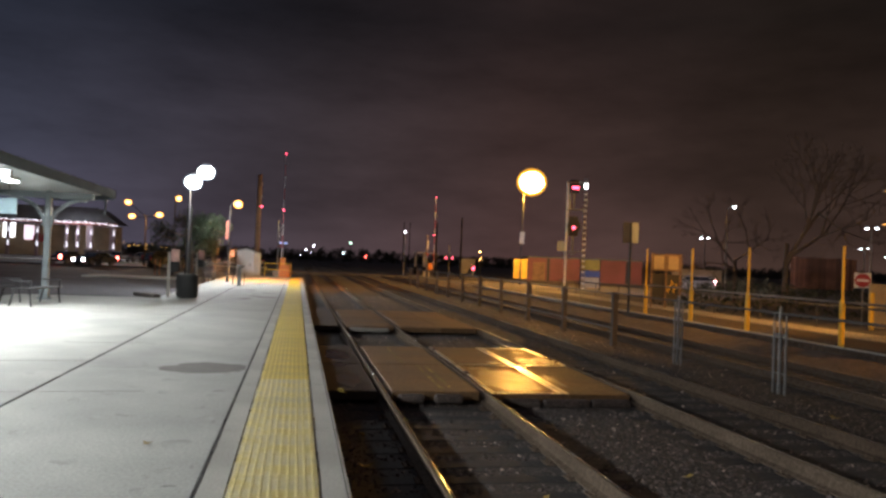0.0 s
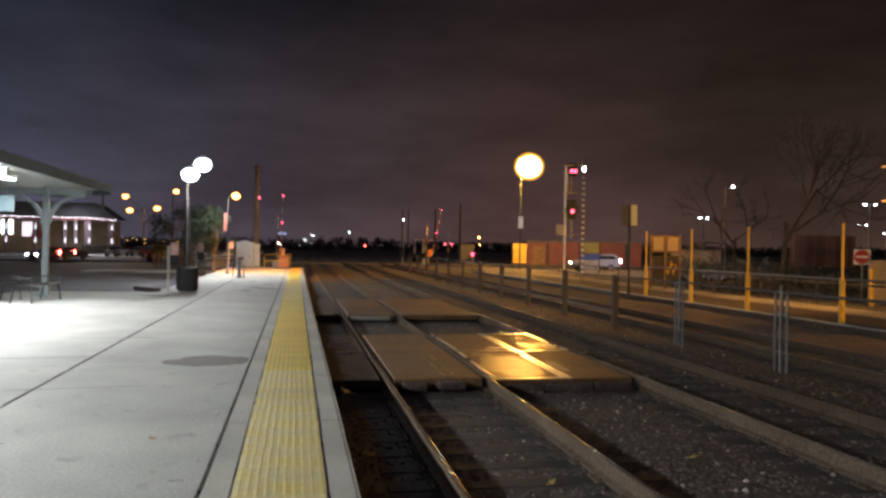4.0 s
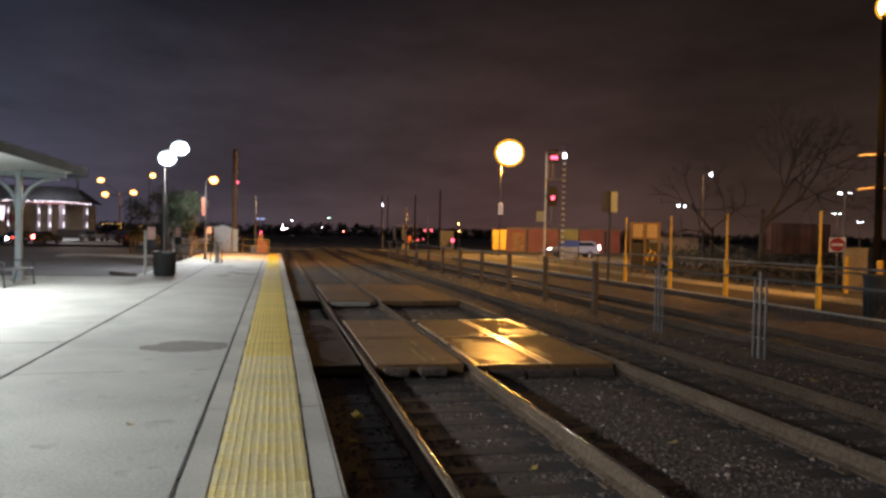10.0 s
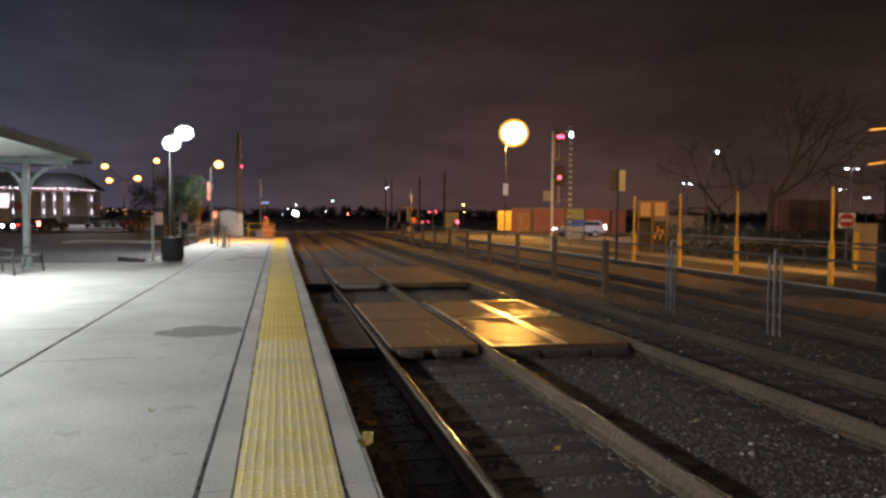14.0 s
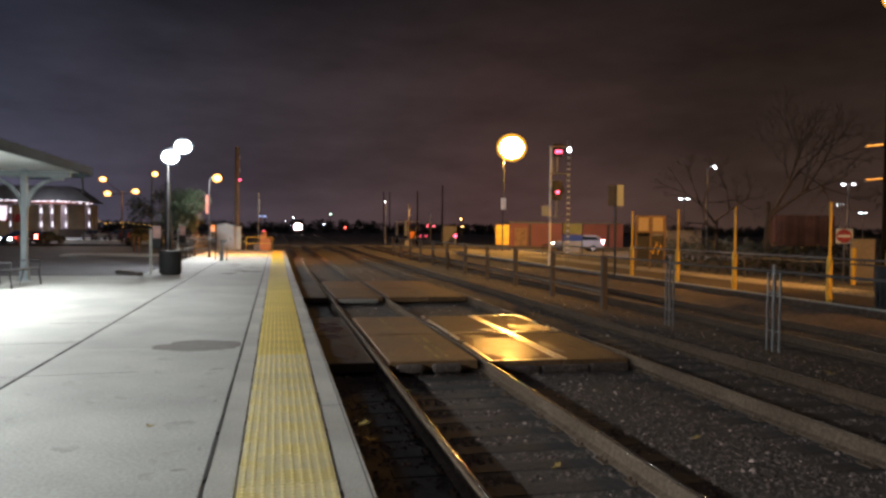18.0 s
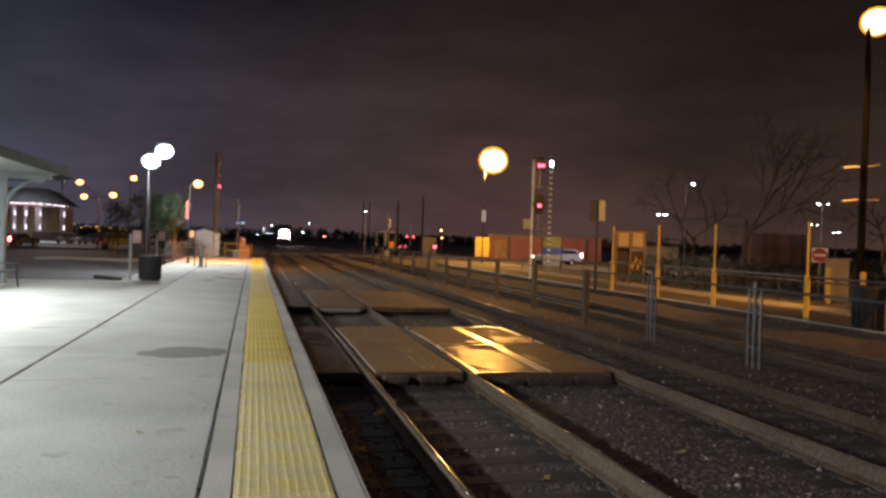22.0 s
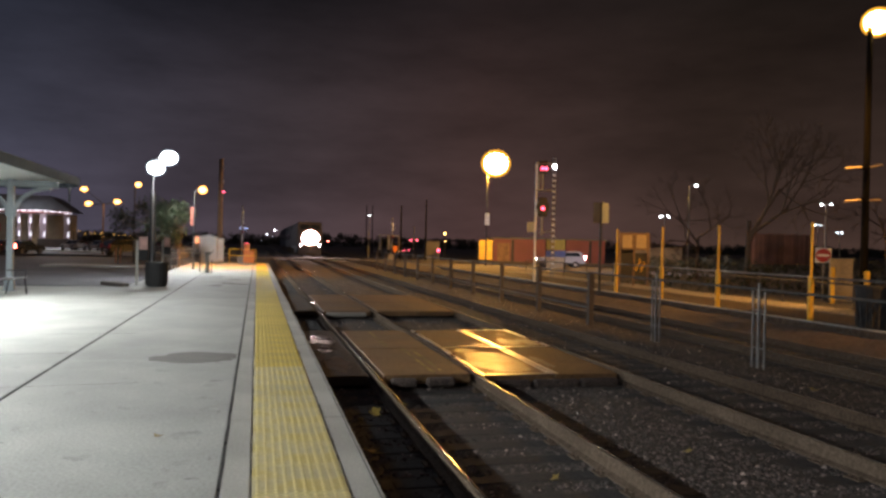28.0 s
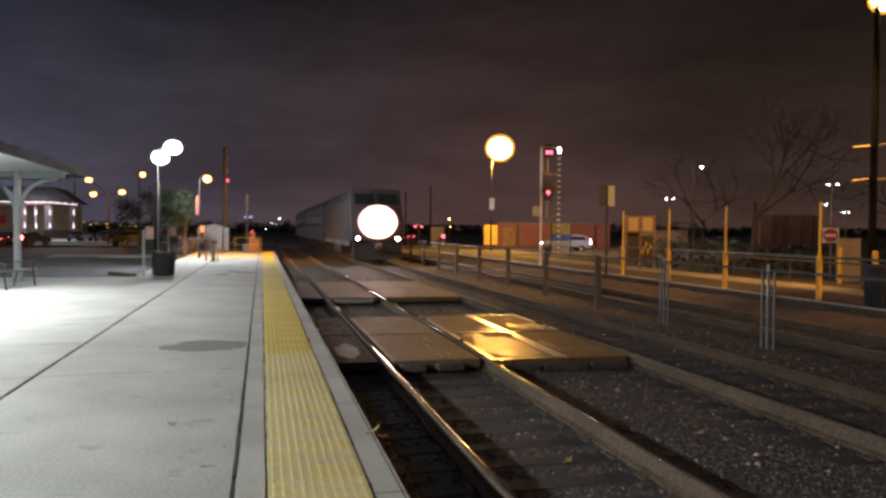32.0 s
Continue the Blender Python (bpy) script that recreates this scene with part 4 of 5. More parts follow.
rail2 = thing("platform_railing", "thick yellow posts with a steel bar on the far platform", "railing", (12.85, 0, -0.05))
for y in (9.8, 13.05, 15.5, 19.3, 22.45, 25.7):
    bm = B()
    rod(bm, (0, y, 0), (0, y, 1.05), 0.068, n=14)
    ps = part("post", bm, "yellow_paint", rail2)
    bm = B()
    rod(bm, (0, y, 1.05), (0, y, 1.11), 0.068, 0.038, 14)
    part("collar", bm, "yellow_paint", ps)
    bm = B()
    rod(bm, (0, y, 1.1), (0, y, 2.38), 0.031, n=12)
    part("pole", bm, "yellow_paint", ps)
bm = B()
rod(bm, (0.02, 5, 1.05), (0.02, 26, 1.05), 0.028, n=8)
part("bar", bm, "galvanised", rail2)
# two grey plates seen from behind on the second post
ob = thing("platform_sign", "pair of weathered grey sign plates on a yellow post", "sign", (12.85, 13.05, -0.05), -8)
bm = B()
box(bm, 0.04, 0.075, 1.98, 0.26, 0.012, 0.58, 0.003)
part("plate", bm, "sign_back", ob)
bm = B()
rod(bm, (0.08, 0.07, 1.36), (0.08, 0.082, 1.36), 0.2, n=24)
part("round_plate", bm, "sign_back", ob)
for z in (1.2, 1.45, 1.75, 2.2):
    bm = B()
    box(bm, 0, 0.055, z, 0.12, 0.03, 0.03, 0.003)
    part("clamp", bm, "galvanised", ob)
bm = B()
rod(bm, (3.2, 6, 0.75), (3.2, 45, 0.75), 0.03, n=8)
for y in range(6, 46, 3):
    rod(bm, (3.2, y, 0), (3.2, y, 0.75), 0.03, n=8)
one("back_railing", bm, "dull_steel", "low steel railing along the back of the far platform", "railing", (13.2, 0, -0.05))

# arms on the lamp post
ob = thing("sign_bracket", "pair of pale crossbars on the lamp post", "bracket", (19.2, 20.75, 0.4), 15)
for z, rise in ((2.98, 0.05), (4.06, 0.15)):
    for s, up in ((-1, 0.10), (1, rise)):
        bm = B()
        rod(bm, (s * 0.13, 0, z), (s * 1.0, 0, z + s * up), 0.035, n=8)
        part("bar", bm, "bar_paint", ob)
    bm = B()
    rod(bm, (0, 0, z - 0.06), (0, 0, z + 0.06), 0.15, n=12)
    part("collar", bm, "black_pole", ob)

# notice board
ob = thing("notice_board", "roofed notice board with two pale sheets on the far platform", "notice board", (15.75, 29.8, -0.05), -20)
for x in (-0.6, 0.0, 0.6):
    bm = B()
    box(bm, x, 0, 1.17, 0.09, 0.09, 2.34, 0.01)
    part("post", bm, "pole_wood", ob)
bm = B()
box(bm, 0, -0.02, 1.95, 1.3, 0.08, 0.75, 0.01)
part("board", bm, "pole_wood", ob)
for x in (-0.3, 0.3):
    bm = B()
    box(bm, x, -0.07, 1.95, 0.42, 0.012, 0.58, 0.002)
    part("sheet", bm, "tan_wall", ob)
bm = B()
box(bm, 0, 0.05, 0.9, 1.25, 0.04, 1.1, 0.01)
part("lower_board", bm, "dark_paint", ob)
for i in range(7):
    bm = B()
    box(bm, 0.1 + 0.06 * i, 0.02, 0.75 + 0.12 * (i % 4), 0.04, 0.012, 0.2, 0.002, ry=25 * (i % 3 - 1))
    part("mark", bm, "yellow_paint", ob)

# no-entry sign: red disc with a white bar on a white plate
ob = thing("no_entry_sign", "square white sign with a red disc and white bar", "road sign", (23.0, 26.9, GROUND), -40)
bm = B()
rod(bm, (0, 0.03, 0), (0, 0.03, 2.3), 0.03, n=8)
part("post", bm, "galvanised", ob)
bm = B()
box(bm, 0, 0, 1.99, 0.62, 0.006, 0.62, 0.001)
pl = part("plate", bm, "white_paint", ob)
bm = B()
rod(bm, (0, -0.004, 1.99), (0, -0.009, 1.99), 0.29, n=28)
part("disc", bm, "red_paint", pl)
bm = B()
box(bm, 0, -0.012, 1.99, 0.44, 0.004, 0.09)
part("white_bar", bm, "white_paint", pl)

# utility cabinet
ob = thing("utility_cabinet", "tan metal utility cabinet behind the far platform", "cabinet", (23.45, 26.4, GROUND), -38)
bm = B()
box(bm, 0, 0, 0.92, 0.86, 0.62, 1.8, 0.02)
part("body", bm, "tan_wall", ob)
for x in (-0.21, 0.21):
    bm = B()
    box(bm, x, -0.32, 0.92, 0.4, 0.02, 1.56, 0.006)
    dr = part("door", bm, "tan_wall", ob)
    bm = B()
    box(bm, x * 0.3, -0.345, 0.95, 0.03, 0.03, 0.14, 0.004)
    part("handle", bm, "dark_paint", dr)
bm = B()
box(bm, 0, 0, 1.85, 0.94, 0.7, 0.06, 0.01)
part("lid", bm, "tan_wall", ob)
for x, y in ((22.0, 25.2), (18.73, 20.0)):
    bm = B()
    rod(bm, (0, 0, 0), (0, 0, 1.5), 0.09, n=12)
    ball(bm, (0, 0, 1.5), 0.09, 1, 1, 0.5)
    one("bollard", bm, "yellow_paint", "yellow steel bollard beside the cabinet", "bollard", (x, y, GROUND), group="bollards")

# ---- signal mast ----
ob = thing("railway_signal", "ladder-like railway signal mast showing two red lights", "signal", (11.95, 31.9, 0.18), -12)
bm = B()
rod(bm, (0, 0, -0.23), (0, 0, 5.2), 0.045, n=10)
part("mast", bm, "white_paint", ob)
for x in (0.74, 0.86):
    bm = B()
    rod(bm, (x, 0, -0.23), (x, 0, 5.45), 0.016, n=6)
    part("ladder_rail", bm, "galvanised", ob)
for i in range(20):
    bm = B()
    rod(bm, (0.74, -0.03, 0.4 + 0.25 * i), (0.86, -0.03, 0.4 + 0.25 * i), 0.036, n=8)
    part("rung", bm, "white_paint", ob)
for z in (2.05, 3.95, 5.15):
    bm = B()
    box(bm, 0.36, -0.05, z, 0.85, 0.4, 0.04, 0.005, ry=-8 if z < 3 else 0)
    part("bracket", bm, "galvanised", ob)
bm = B()
box(bm, -0.22, -0.04, 2.28, 0.34, 0.02, 0.46, 0.004)
part("plate", bm, "grey_paint", ob, "small grey plate")
for z, r in ((3.2, 0.3), (5.0, 0.2)):
    bm = B()
    rod(bm, (0.3, -0.12, z), (0.3, -0.05, z), r, n=20)
    hd = part("target", bm, "dark_paint", ob, "round black signal background")
    bm = B()
    box(bm, 0.3, 0.08, z, 0.42, 0.2, r * 2.9, 0.02)
    part("lamp_case", bm, "dark_paint", hd)
    for dx in ((0.0,) if z < 4 else (-0.06, 0.1)):
        bm = B()
        ball(bm, (0.3 + dx, -0.15, z - 0.08), 0.08, 1, 0.5, 1, 12)
        part("lens", bm, "red_glow", hd, "glowing red lens", smooth=True)
bm = B()
ball(bm, (0.8, -0.1, 5.02), 0.075, 1, 0.5, 1.3, 12)
part("reflector", bm, "far_white_glow", ob, "small glowing pale lamp", smooth=True)
for x, z in ((0.3, 2.4), (0.3, 4.4), (0.12, 4.4)):
    bm = B()
    box(bm, x, 0.1, z, 0.08, 0.08, 1.0, 0.01)
    part("conduit", bm, "galvanised", ob)

# ---- yellow gate boards under the sodium lamp ----
ob = thing("warning_board", "pair of yellow boards at the foot of the lamp", "sign", (22.3, 73.0, GROUND), -12)
for x in (-0.35, 0.4):
    bm = B()
    box(bm, x, 0, 1.6, 0.6, 0.05, 2.0, 0.01)
    part("board", bm, "board_yellow", ob)
for x in (-0.7, 0.02, 0.75):
    bm = B()
    box(bm, x, 0.06, 1.35, 0.08, 0.08, 2.7, 0.01)
    part("post", bm, "dark_paint", ob)
bm = B()
for x in (-0.12, 0.12):
    box(bm, x, 0, 0, 0.2, 0.02, 1.1, 0.004)
one("lamp_sign", bm, "white_paint", "two narrow white signs on the lamp post", "sign", (21.2, 69.15, 4.1))

# ---- building across the station road ----
ob = thing("brick_building", "long low pinkish brick building with a dark flat roof", "building", (34.0, 85.0, GROUND), -12)
bm = B()
box(bm, 0, 4, 1.45, 13.6, 8, 2.9)
part("wall", bm, "pink_wall", ob)
bm = B()
box(bm, 0, 4, 2.98, 14.0, 8.4, 0.16, 0.02)
part("roof", bm, "roofing", ob)
for x in (-4.4, 0.2, 5.0):
    bm = B()
    box(bm, x, -0.06, 1.42, 0.3, 0.14, 2.84, 0.01)
    part("pilaster", bm, "dark_paint", ob)
bm = B()
box(bm, -5.5, -0.05, 1.2, 1.5, 0.1, 2.4, 0.01)
part("door", bm, "pole_wood", ob)
ob = thing("road_board", "yellow board with a blue panel on two dark posts", "sign", (23.72, 58.0, GROUND), -18)
bm = B()
box(bm, 0, 0, 2.24, 1.5, 0.08, 0.84, 0.01)
part("board", bm, "board_yellow", ob)
bm = B()
box(bm, 0, -0.02, 1.5, 1.6, 0.1, 0.5, 0.01)
part("panel", bm, "blue_paint", ob, "blue panel")
bm = B()
box(bm, 0, 0, 0.78, 1.5, 0.08, 0.86, 0.01)
part("lower_board", bm, "tan_wall", ob)
for x in (-0.78, 0.78):
    bm = B()
    box(bm, x, 0.07, 1.35, 0.1, 0.1, 2.7, 0.01)
    part("post", bm, "black_pole", ob)
bm = B()
box(bm, 0, 0, 1.15, 6.2, 0.3, 2.3, 0.02)
one("white_wall", bm, "old_concrete", "pale concrete wall beyond the station road", "wall", (48, 84, GROUND), -8)
ob = thing("wooden_fence", "brown wooden fence at the back of the car park", "fence", (38.8, 53.3, 0.6), -12)
for i in range(26):
    bm = B()
    box(bm, i * 0.2, 0, 1.2, 0.165, 0.03, 2.4 + 0.14 * (i * 7 % 5) / 4)
    part("board", bm, "fence_wood", ob)


# ---- hedges, trees ----
def clump(verts, faces, c, r, n, rng, size):
    for _ in range(n):
        d = rng.normal(size=3)
        d /= np.linalg.norm(d)
        p = np.array(c) + d * r * rng.uniform(0.35, 1.0) ** 0.6
        u = rng.normal(size=3)
        u /= np.linalg.norm(u)
        w = np.cross(u, rng.normal(size=3))
        w /= np.linalg.norm(w)
        s = size * rng.uniform(0.6, 1.3)
        k = len(verts)
        verts.extend([tuple(p - u * s), tuple(p + w * s * 0.45), tuple(p + u * s), tuple(p - w * s * 0.45)])
        faces.append((k, k + 1, k + 2, k + 3))


def leaves(name, clumps, n, size, material, parent, seed):
    rng = np.random.default_rng(seed)
    v, f = [], []
    for c, r in clumps:
        clump(v, f, c, r, n, rng, size)
    me = bpy.data.meshes.new(name)
    me.from_pydata(v, [], f)
    me.materials.append(M[material])
    ob = new(name, me)
    ob.parent = parent
    return ob


def limbs(bms, a, d, length, r, depth, rng, tips):
    """Limbs that fork; the first goes into the trunk's mesh, the rest into the branches'."""
    b = a + d * length
    rod(bms[0], a, b, r, r * 0.62, 6 if depth > 2 else 4)
    tips.append(tuple(b))
    if depth == 0:
        return
    for _ in range(3 if depth > 1 else 4):
        n = Vector(rng.normal(size=3)) * 0.55 + d + Vector((0, 0, 0.12))
        limbs((bms[-1],), b - d * length * rng.uniform(0, 0.35), n.normalized(), length * rng.uniform(0.6, 0.82), r * 0.55, depth - 1, rng, tips)


def tree(label, at, h, seed, leaf="", n=60, depth=4, r=0.2):
    ob = thing("tree", label, "tree", at, group="trees")
    rng = np.random.default_rng(seed)
    bm, twigs, tips = B(), B(), []
    limbs((bm, twigs), Vector((0, 0, -0.1)), Vector((0.03, 0.02, 1)).normalized(), h * 0.34, r, depth, rng, tips)
    part("trunk", bm, "bark", ob)
    part("branchwork", twigs, "bark", ob)
    if leaf:
        leaves("crown", [(t, h * 0.07) for t in tips if t[2] > h * 0.3], n, 0.11, leaf, ob, seed)
    return ob


tree("bare tree behind the far platform", (23.75, 33.0, GROUND), 11.0, 3, depth=6, r=0.17)
tree("bare tree beside the street lamp", (29.2, 46.0, GROUND), 9.0, 8, depth=5, r=0.14)
tree("bare tree beyond the station road", (46.0, 47.0, GROUND), 9.0, 12, depth=4, r=0.24)
tree("leafy green tree lit by the platform lamp", (-5.0, 49.5, GROUND), 4.7, 5, "leaf", 15, 4, 0.12)
tree("leafy green tree beside the street", (-7.8, 60.0, GROUND), 6.5, 9, "leaf", 14, 4, 0.16)


def hedge(label, at, length, h, rz, seed):
    ob = thing("hedge", label, "hedge", at, rz)
    rng = np.random.default_rng(seed)
    leaves("foliage", [((x, rng.uniform(-0.3, 0.3), rng.uniform(0.2, h * 0.8)), h * 0.42) for x in np.arange(0, length, 0.35)], 40, 0.13, "hedge", ob, seed)
    return ob


hedge("dark scrubby hedge behind the far platform", (17.6, 34.0, GROUND), 22, 1.5, -30, 4)
hedge("dark scrubby hedge beyond the station road", (30.5, 60.0, GROUND), 24, 1.5, -25, 6)
hedge("dark scrubby hedge beyond the station road", (42.0, 77.0, GROUND), 16, 1.3, -20, 16)

# ---- utility pole, shed, level crossing on the near side ----
ob = thing("utility_pole", "tall brown wooden utility pole", "utility pole", (-3.6, 72.5, GROUND))
bm = B()
rod(bm, (0, 0, 0), (0, 0, 9.5), 0.26, 0.2, 14)
part("pole", bm, "pole_wood", ob)
for z in (6.45, 7.4, 8.6):
    bm = B()
    box(bm, 0.25, -0.1, z, 0.08, 0.3, 0.3, 0.01)
    part("bracket", bm, "galvanised", ob)
bm = B()
ball(bm, (0.27, -0.32, 6.45), 0.10, 1, 0.7, 1)
part("lens", bm, "red_glow", ob, "small glowing red warning lens")
ob = thing("utility_pole", "dark utility pole beside the platform lamp", "utility pole", (-5.52, 41.4, GROUND))
bm = B()
rod(bm, (0, 0, 0), (0, 0, 4.4), 0.17, 0.15, 12)
part("pole", bm, "black_pole", ob)

ob = thing("equipment_shed", "small white equipment hut with a pitched roof", "shed", (-4.45, 71.0, GROUND))
bm = B()
prism(bm, [(-0.75, 0), (0.75, 0), (0.75, 2.2), (0, 2.42), (-0.75, 2.2)], 1, -0.9, 0.9)
part("wall", bm, "white_paint", ob)
bm = B()
prism(bm, [(-0.83, 2.18), (0, 2.43), (0.83, 2.18), (0.83, 2.25), (0, 2.50), (-0.83, 2.25)], 1, -1.0, 1.0)
part("roof", bm, "grey_paint", ob)
bm = B()
box(bm, 0.1, -0.92, 1.02, 0.8, 0.04, 1.9, 0.008)
dr = part("door", bm, "white_paint", ob)
bm = B()
box(bm, 0.42, -0.96, 1.0, 0.05, 0.05, 0.16, 0.005)
part("handle", bm, "dark_paint", dr)

ob = thing("equipment_cabinet", "narrow white metal equipment cabinet beside the wooden pole", "cabinet", (-3.55, 72.4, GROUND))
bm = B()
box(bm, 0, 0, 1.05, 0.66, 0.6, 2.1, 0.02)
part("body", bm, "white_paint", ob)
bm = B()
box(bm, 0, -0.31, 1.05, 0.54, 0.03, 1.8, 0.006)
part("door", bm, "white_paint", ob)
bm = B()
box(bm, 0, 0, 2.13, 0.74, 0.68, 0.06, 0.01)
part("lid", bm, "grey_paint", ob)

ob = thing("drinking_fountain", "grey pedestal drinking fountain on the platform", "drinking fountain", (-2.5, 36.6, 0))
bm = B()
rod(bm, (0, 0, 0), (0, 0, 0.04), 0.17, n=16)
rod(bm, (0, 0, 0.04), (0, 0, 0.85), 0.10, 0.08, 16)
part("pedestal", bm, "grey_paint", ob)
bm = B()
rod(bm, (0.05, 0, 0.84), (0.05, 0, 0.98), 0.10, 0.21, 18)
part("bowl", bm, "galvanised", ob)
bm = B()
rod(bm, (0.22, 0, 0.0), (0.22, 0, 0.62), 0.03, n=10)
part("drain_pipe", bm, "galvanised", ob)


def crossing_gate(label, at, rz, length, glow_mat="red_glow"):
    """Mast with flashers and mechanism case; the arm turns on its own pivot."""
    ob = thing("crossing_gate", label, "crossing gate", at, rz, group="crossing gates")
    bm = B()
    rod(bm, (0, 0, 0), (0, 0, 4.9), 0.06, n=10)
    part("mast", bm, "galvanised", ob)
    bm = B()
    box(bm, 0, 0, 0.4, 0.7, 0.7, 0.8, 0.02)
    part("base", bm, "old_concrete", ob)
    bm = B()
    box(bm, 0.42, 0, 1.4, 0.45, 0.5, 0.75, 0.03)
    part("mechanism_case", bm, "orange_paint", ob)
    for s in (-1, 1):
        bm = B()
        rod(bm, (0.06, s * 0.4, 2.75), (0.0, s * 0.4, 2.75), 0.24, n=18)
        fl = part("flasher", bm, "dark_paint", ob)
        bm = B()
        ball(bm, (0.06, s * 0.4, 2.75), 0.11, 0.6, 1, 1)
        part("lens", bm, "red_paint", fl)
    for s in (-1, 1):
        bm = B()
        box(bm, 0.08, 0, 3.9, 0.015, 1.3, 0.2, rx=s * 42)
        part("crossbuck_board", bm, "white_paint", ob)
    arm = new("arm", None)
    arm.parent = ob
    arm.matrix_basis = pose(0.75, 0, 1.5)
    n = 9
    for i in range(n):
        bm = B()
        box(bm, 0, (i + 0.5) * length / n, 0, 0.04, length / n, 0.11 - 0.006 * i)
        part("stripe", bm, "red_paint" if i % 2 else "white_paint", arm)
    bm = B()
    box(bm, 0, -0.55, 0, 0.1, 0.9, 0.3, 0.02)
    part("counterweight", bm, "dark_paint", arm)
    for d in (length * 0.46, length * 0.985):
        bm = B()
        ball(bm, (0, d, 0.12), 0.07)
        part("arm_lamp", bm, glow_mat, arm, "red arm lamp")
    return ob, arm


gate_1, arm_1 = crossing_gate("level crossing gate with a striped arm and red lamps", (-1.45, 63.6, GROUND), 0, 9.0)
gate_2, arm_2 = crossing_gate("level crossing gate across the tracks with red lamps on its arm", (14.5, 83.5, GROUND), -20, 8.2)

# railings at the platform's end
rl = thing("end_railing", "low tubular railing at the platform end", "railing", (0, 0, 0))
for x0, y0, x1, y1 in ((-4.3, 38.0, -2.9, 38.0), (-4.4, 38.0, -4.4, 52.0), (-2.3, 60.5, -0.3, 60.5)):
    d = math.hypot(x1 - x0, y1 - y0)
    n = max(1, round(d / 1.6))
    drop = 0.0 if y0 < 54 else 0.16
    if drop:
        rl = thing("gate_railing", "low yellow-painted tubular railing before the crossing gate", "railing", (0, 0, 0))
    for z in (0.5 - drop, 1.0 - drop):
        bm = B()
        rod(bm, (x0, y0, z), (x1, y1, z), 0.025, n=8)
        part("bar", bm, "dull_steel" if y0 < 54 else "yellow_paint", rl)
    for i in range(n + 1):
        bm = B()
        x, y = x0 + (x1 - x0) * i / n, y0 + (y1 - y0) * i / n
        rod(bm, (x, y, GROUND), (x, y, 1.02 - drop), 0.028, n=8)
        part("post", bm, "dull_steel" if y0 < 54 else "yellow_paint", rl)
ob = thing("equipment_case", "orange-painted equipment case by the gate", "cabinet", (-0.85, 62.6, GROUND))
bm = B()
box(bm, 0, 0, 0.58, 0.86, 0.6, 1.16, 0.03)
part("body", bm, "orange_paint", ob)
bm = B()
box(bm, 0, 0, 1.18, 0.95, 0.7, 0.05, 0.01)
part("lid", bm, "orange_paint", ob)

# ---- shops across the street ----
ob = thing("shop_building", "brick colonnade of shops trimmed with strings of white lights", "building", (-39, 151, GROUND), 4)
for x, w in ((-13.0, 0.5), (-8.2, 0.5), (-3.2, 0.5), (-1.35, 0.5), (0.75, 1.1), (4.7, 1.0)):
    bm = B()
    box(bm, x, 0, 3.0, w, 0.8, 6.0, 0.03)
    co = part("column", bm, "shop_column", ob)
    # each wall lamp drawn as the glowing cone of light it throws
    for z in (2.3, 4.75):
        bm = B()
        rod(bm, (x + w * 0.3, -0.5, z - 0.5), (x + w * 0.3, -0.5, z + 0.5), 0.17, 0.06, 8)
        part("wall_lamp", bm, "wash_glow", co, "glowing cone for a wall lamp's wash of light")
bm = B()
box(bm, -7, 0, 6.25, 25, 1.2, 0.5, 0.05)
part("fascia", bm, "brick", ob)
bm = B()
prism(bm, [(-20, 6.5), (5.6, 6.5), (1.8, 9.3), (-16.5, 9.3)], 1, 0.4, 14)
part("roof", bm, "roofing", ob)
for i in range(60):
    bm = B()
    ball(bm, (-18 + 0.4 * i, -0.75, 6.45 + 0.06 * math.sin(i * 2.7) - 0.03 * max(0, i - 48)), 0.08 + 0.05 * (i % 3 == 0), n=6)
    part("string_bulb", bm, "string_glow", ob)
bm = B()
box(bm, -7, 6, 3, 25, 0.4, 6)
part("back_wall", bm, "tan_wall", ob)
for i in range(5):
    bm = B()
    box(bm, -20 - 4.4 * i, 1.5, 3.0, 3.4, 0.1, 3.6)
    part("shop_window", bm, "shop_glow", ob, "lit shop window")
for x0, x1, z0, z1, m in ((-15.4, -13.4, 3.2, 6.0, "shop_bright"), (-11.8, -10.1, 2.9, 5.6, "shop_pink"), (-19.2, -16.2, 2.6, 5.8, "shop_bright")):
    bm = B()
    box(bm, (x0 + x1) / 2, 5.7, (z0 + z1) / 2, x1 - x0, 0.12, z1 - z0, 0.02)
    part("shop_window", bm, m, ob, "brightly lit shop window")
for x in (-9.5, -8.0):
    bm = B()
    prism(bm, [(5.72, 2.7), (4.9, 2.6), (4.9, 2.9), (5.72, 4.1)], 0, x - 0.6, x + 0.6)
    part("awning", bm, "red_paint", ob, "red shop awning")
bm = B()
box(bm, -29, 3, 3.4, 24, 2.8, 6.8)
part("shop_wall", bm, "grey_paint", ob)
bm = B()
box(bm, 2.8, -1.0, 0.7, 5.4, 1.2, 1.4, 0.05)
part("planter", bm, "rusty_post", ob)


for x in (-10.75, -10.42):
    bm = B()
    box(bm, 0, 0, 0.6, 0.12, 0.12, 1.2, 0.015)
    prism(bm, [(-0.06, 1.2), (0.06, 1.2), (0, 1.26)], 1, -0.06, 0.06)
    one("barrier_post", bm, "fence_wood", "short tan wooden post at the edge of the forecourt", "post", (x, 62.0, GROUND), group="forecourt posts")

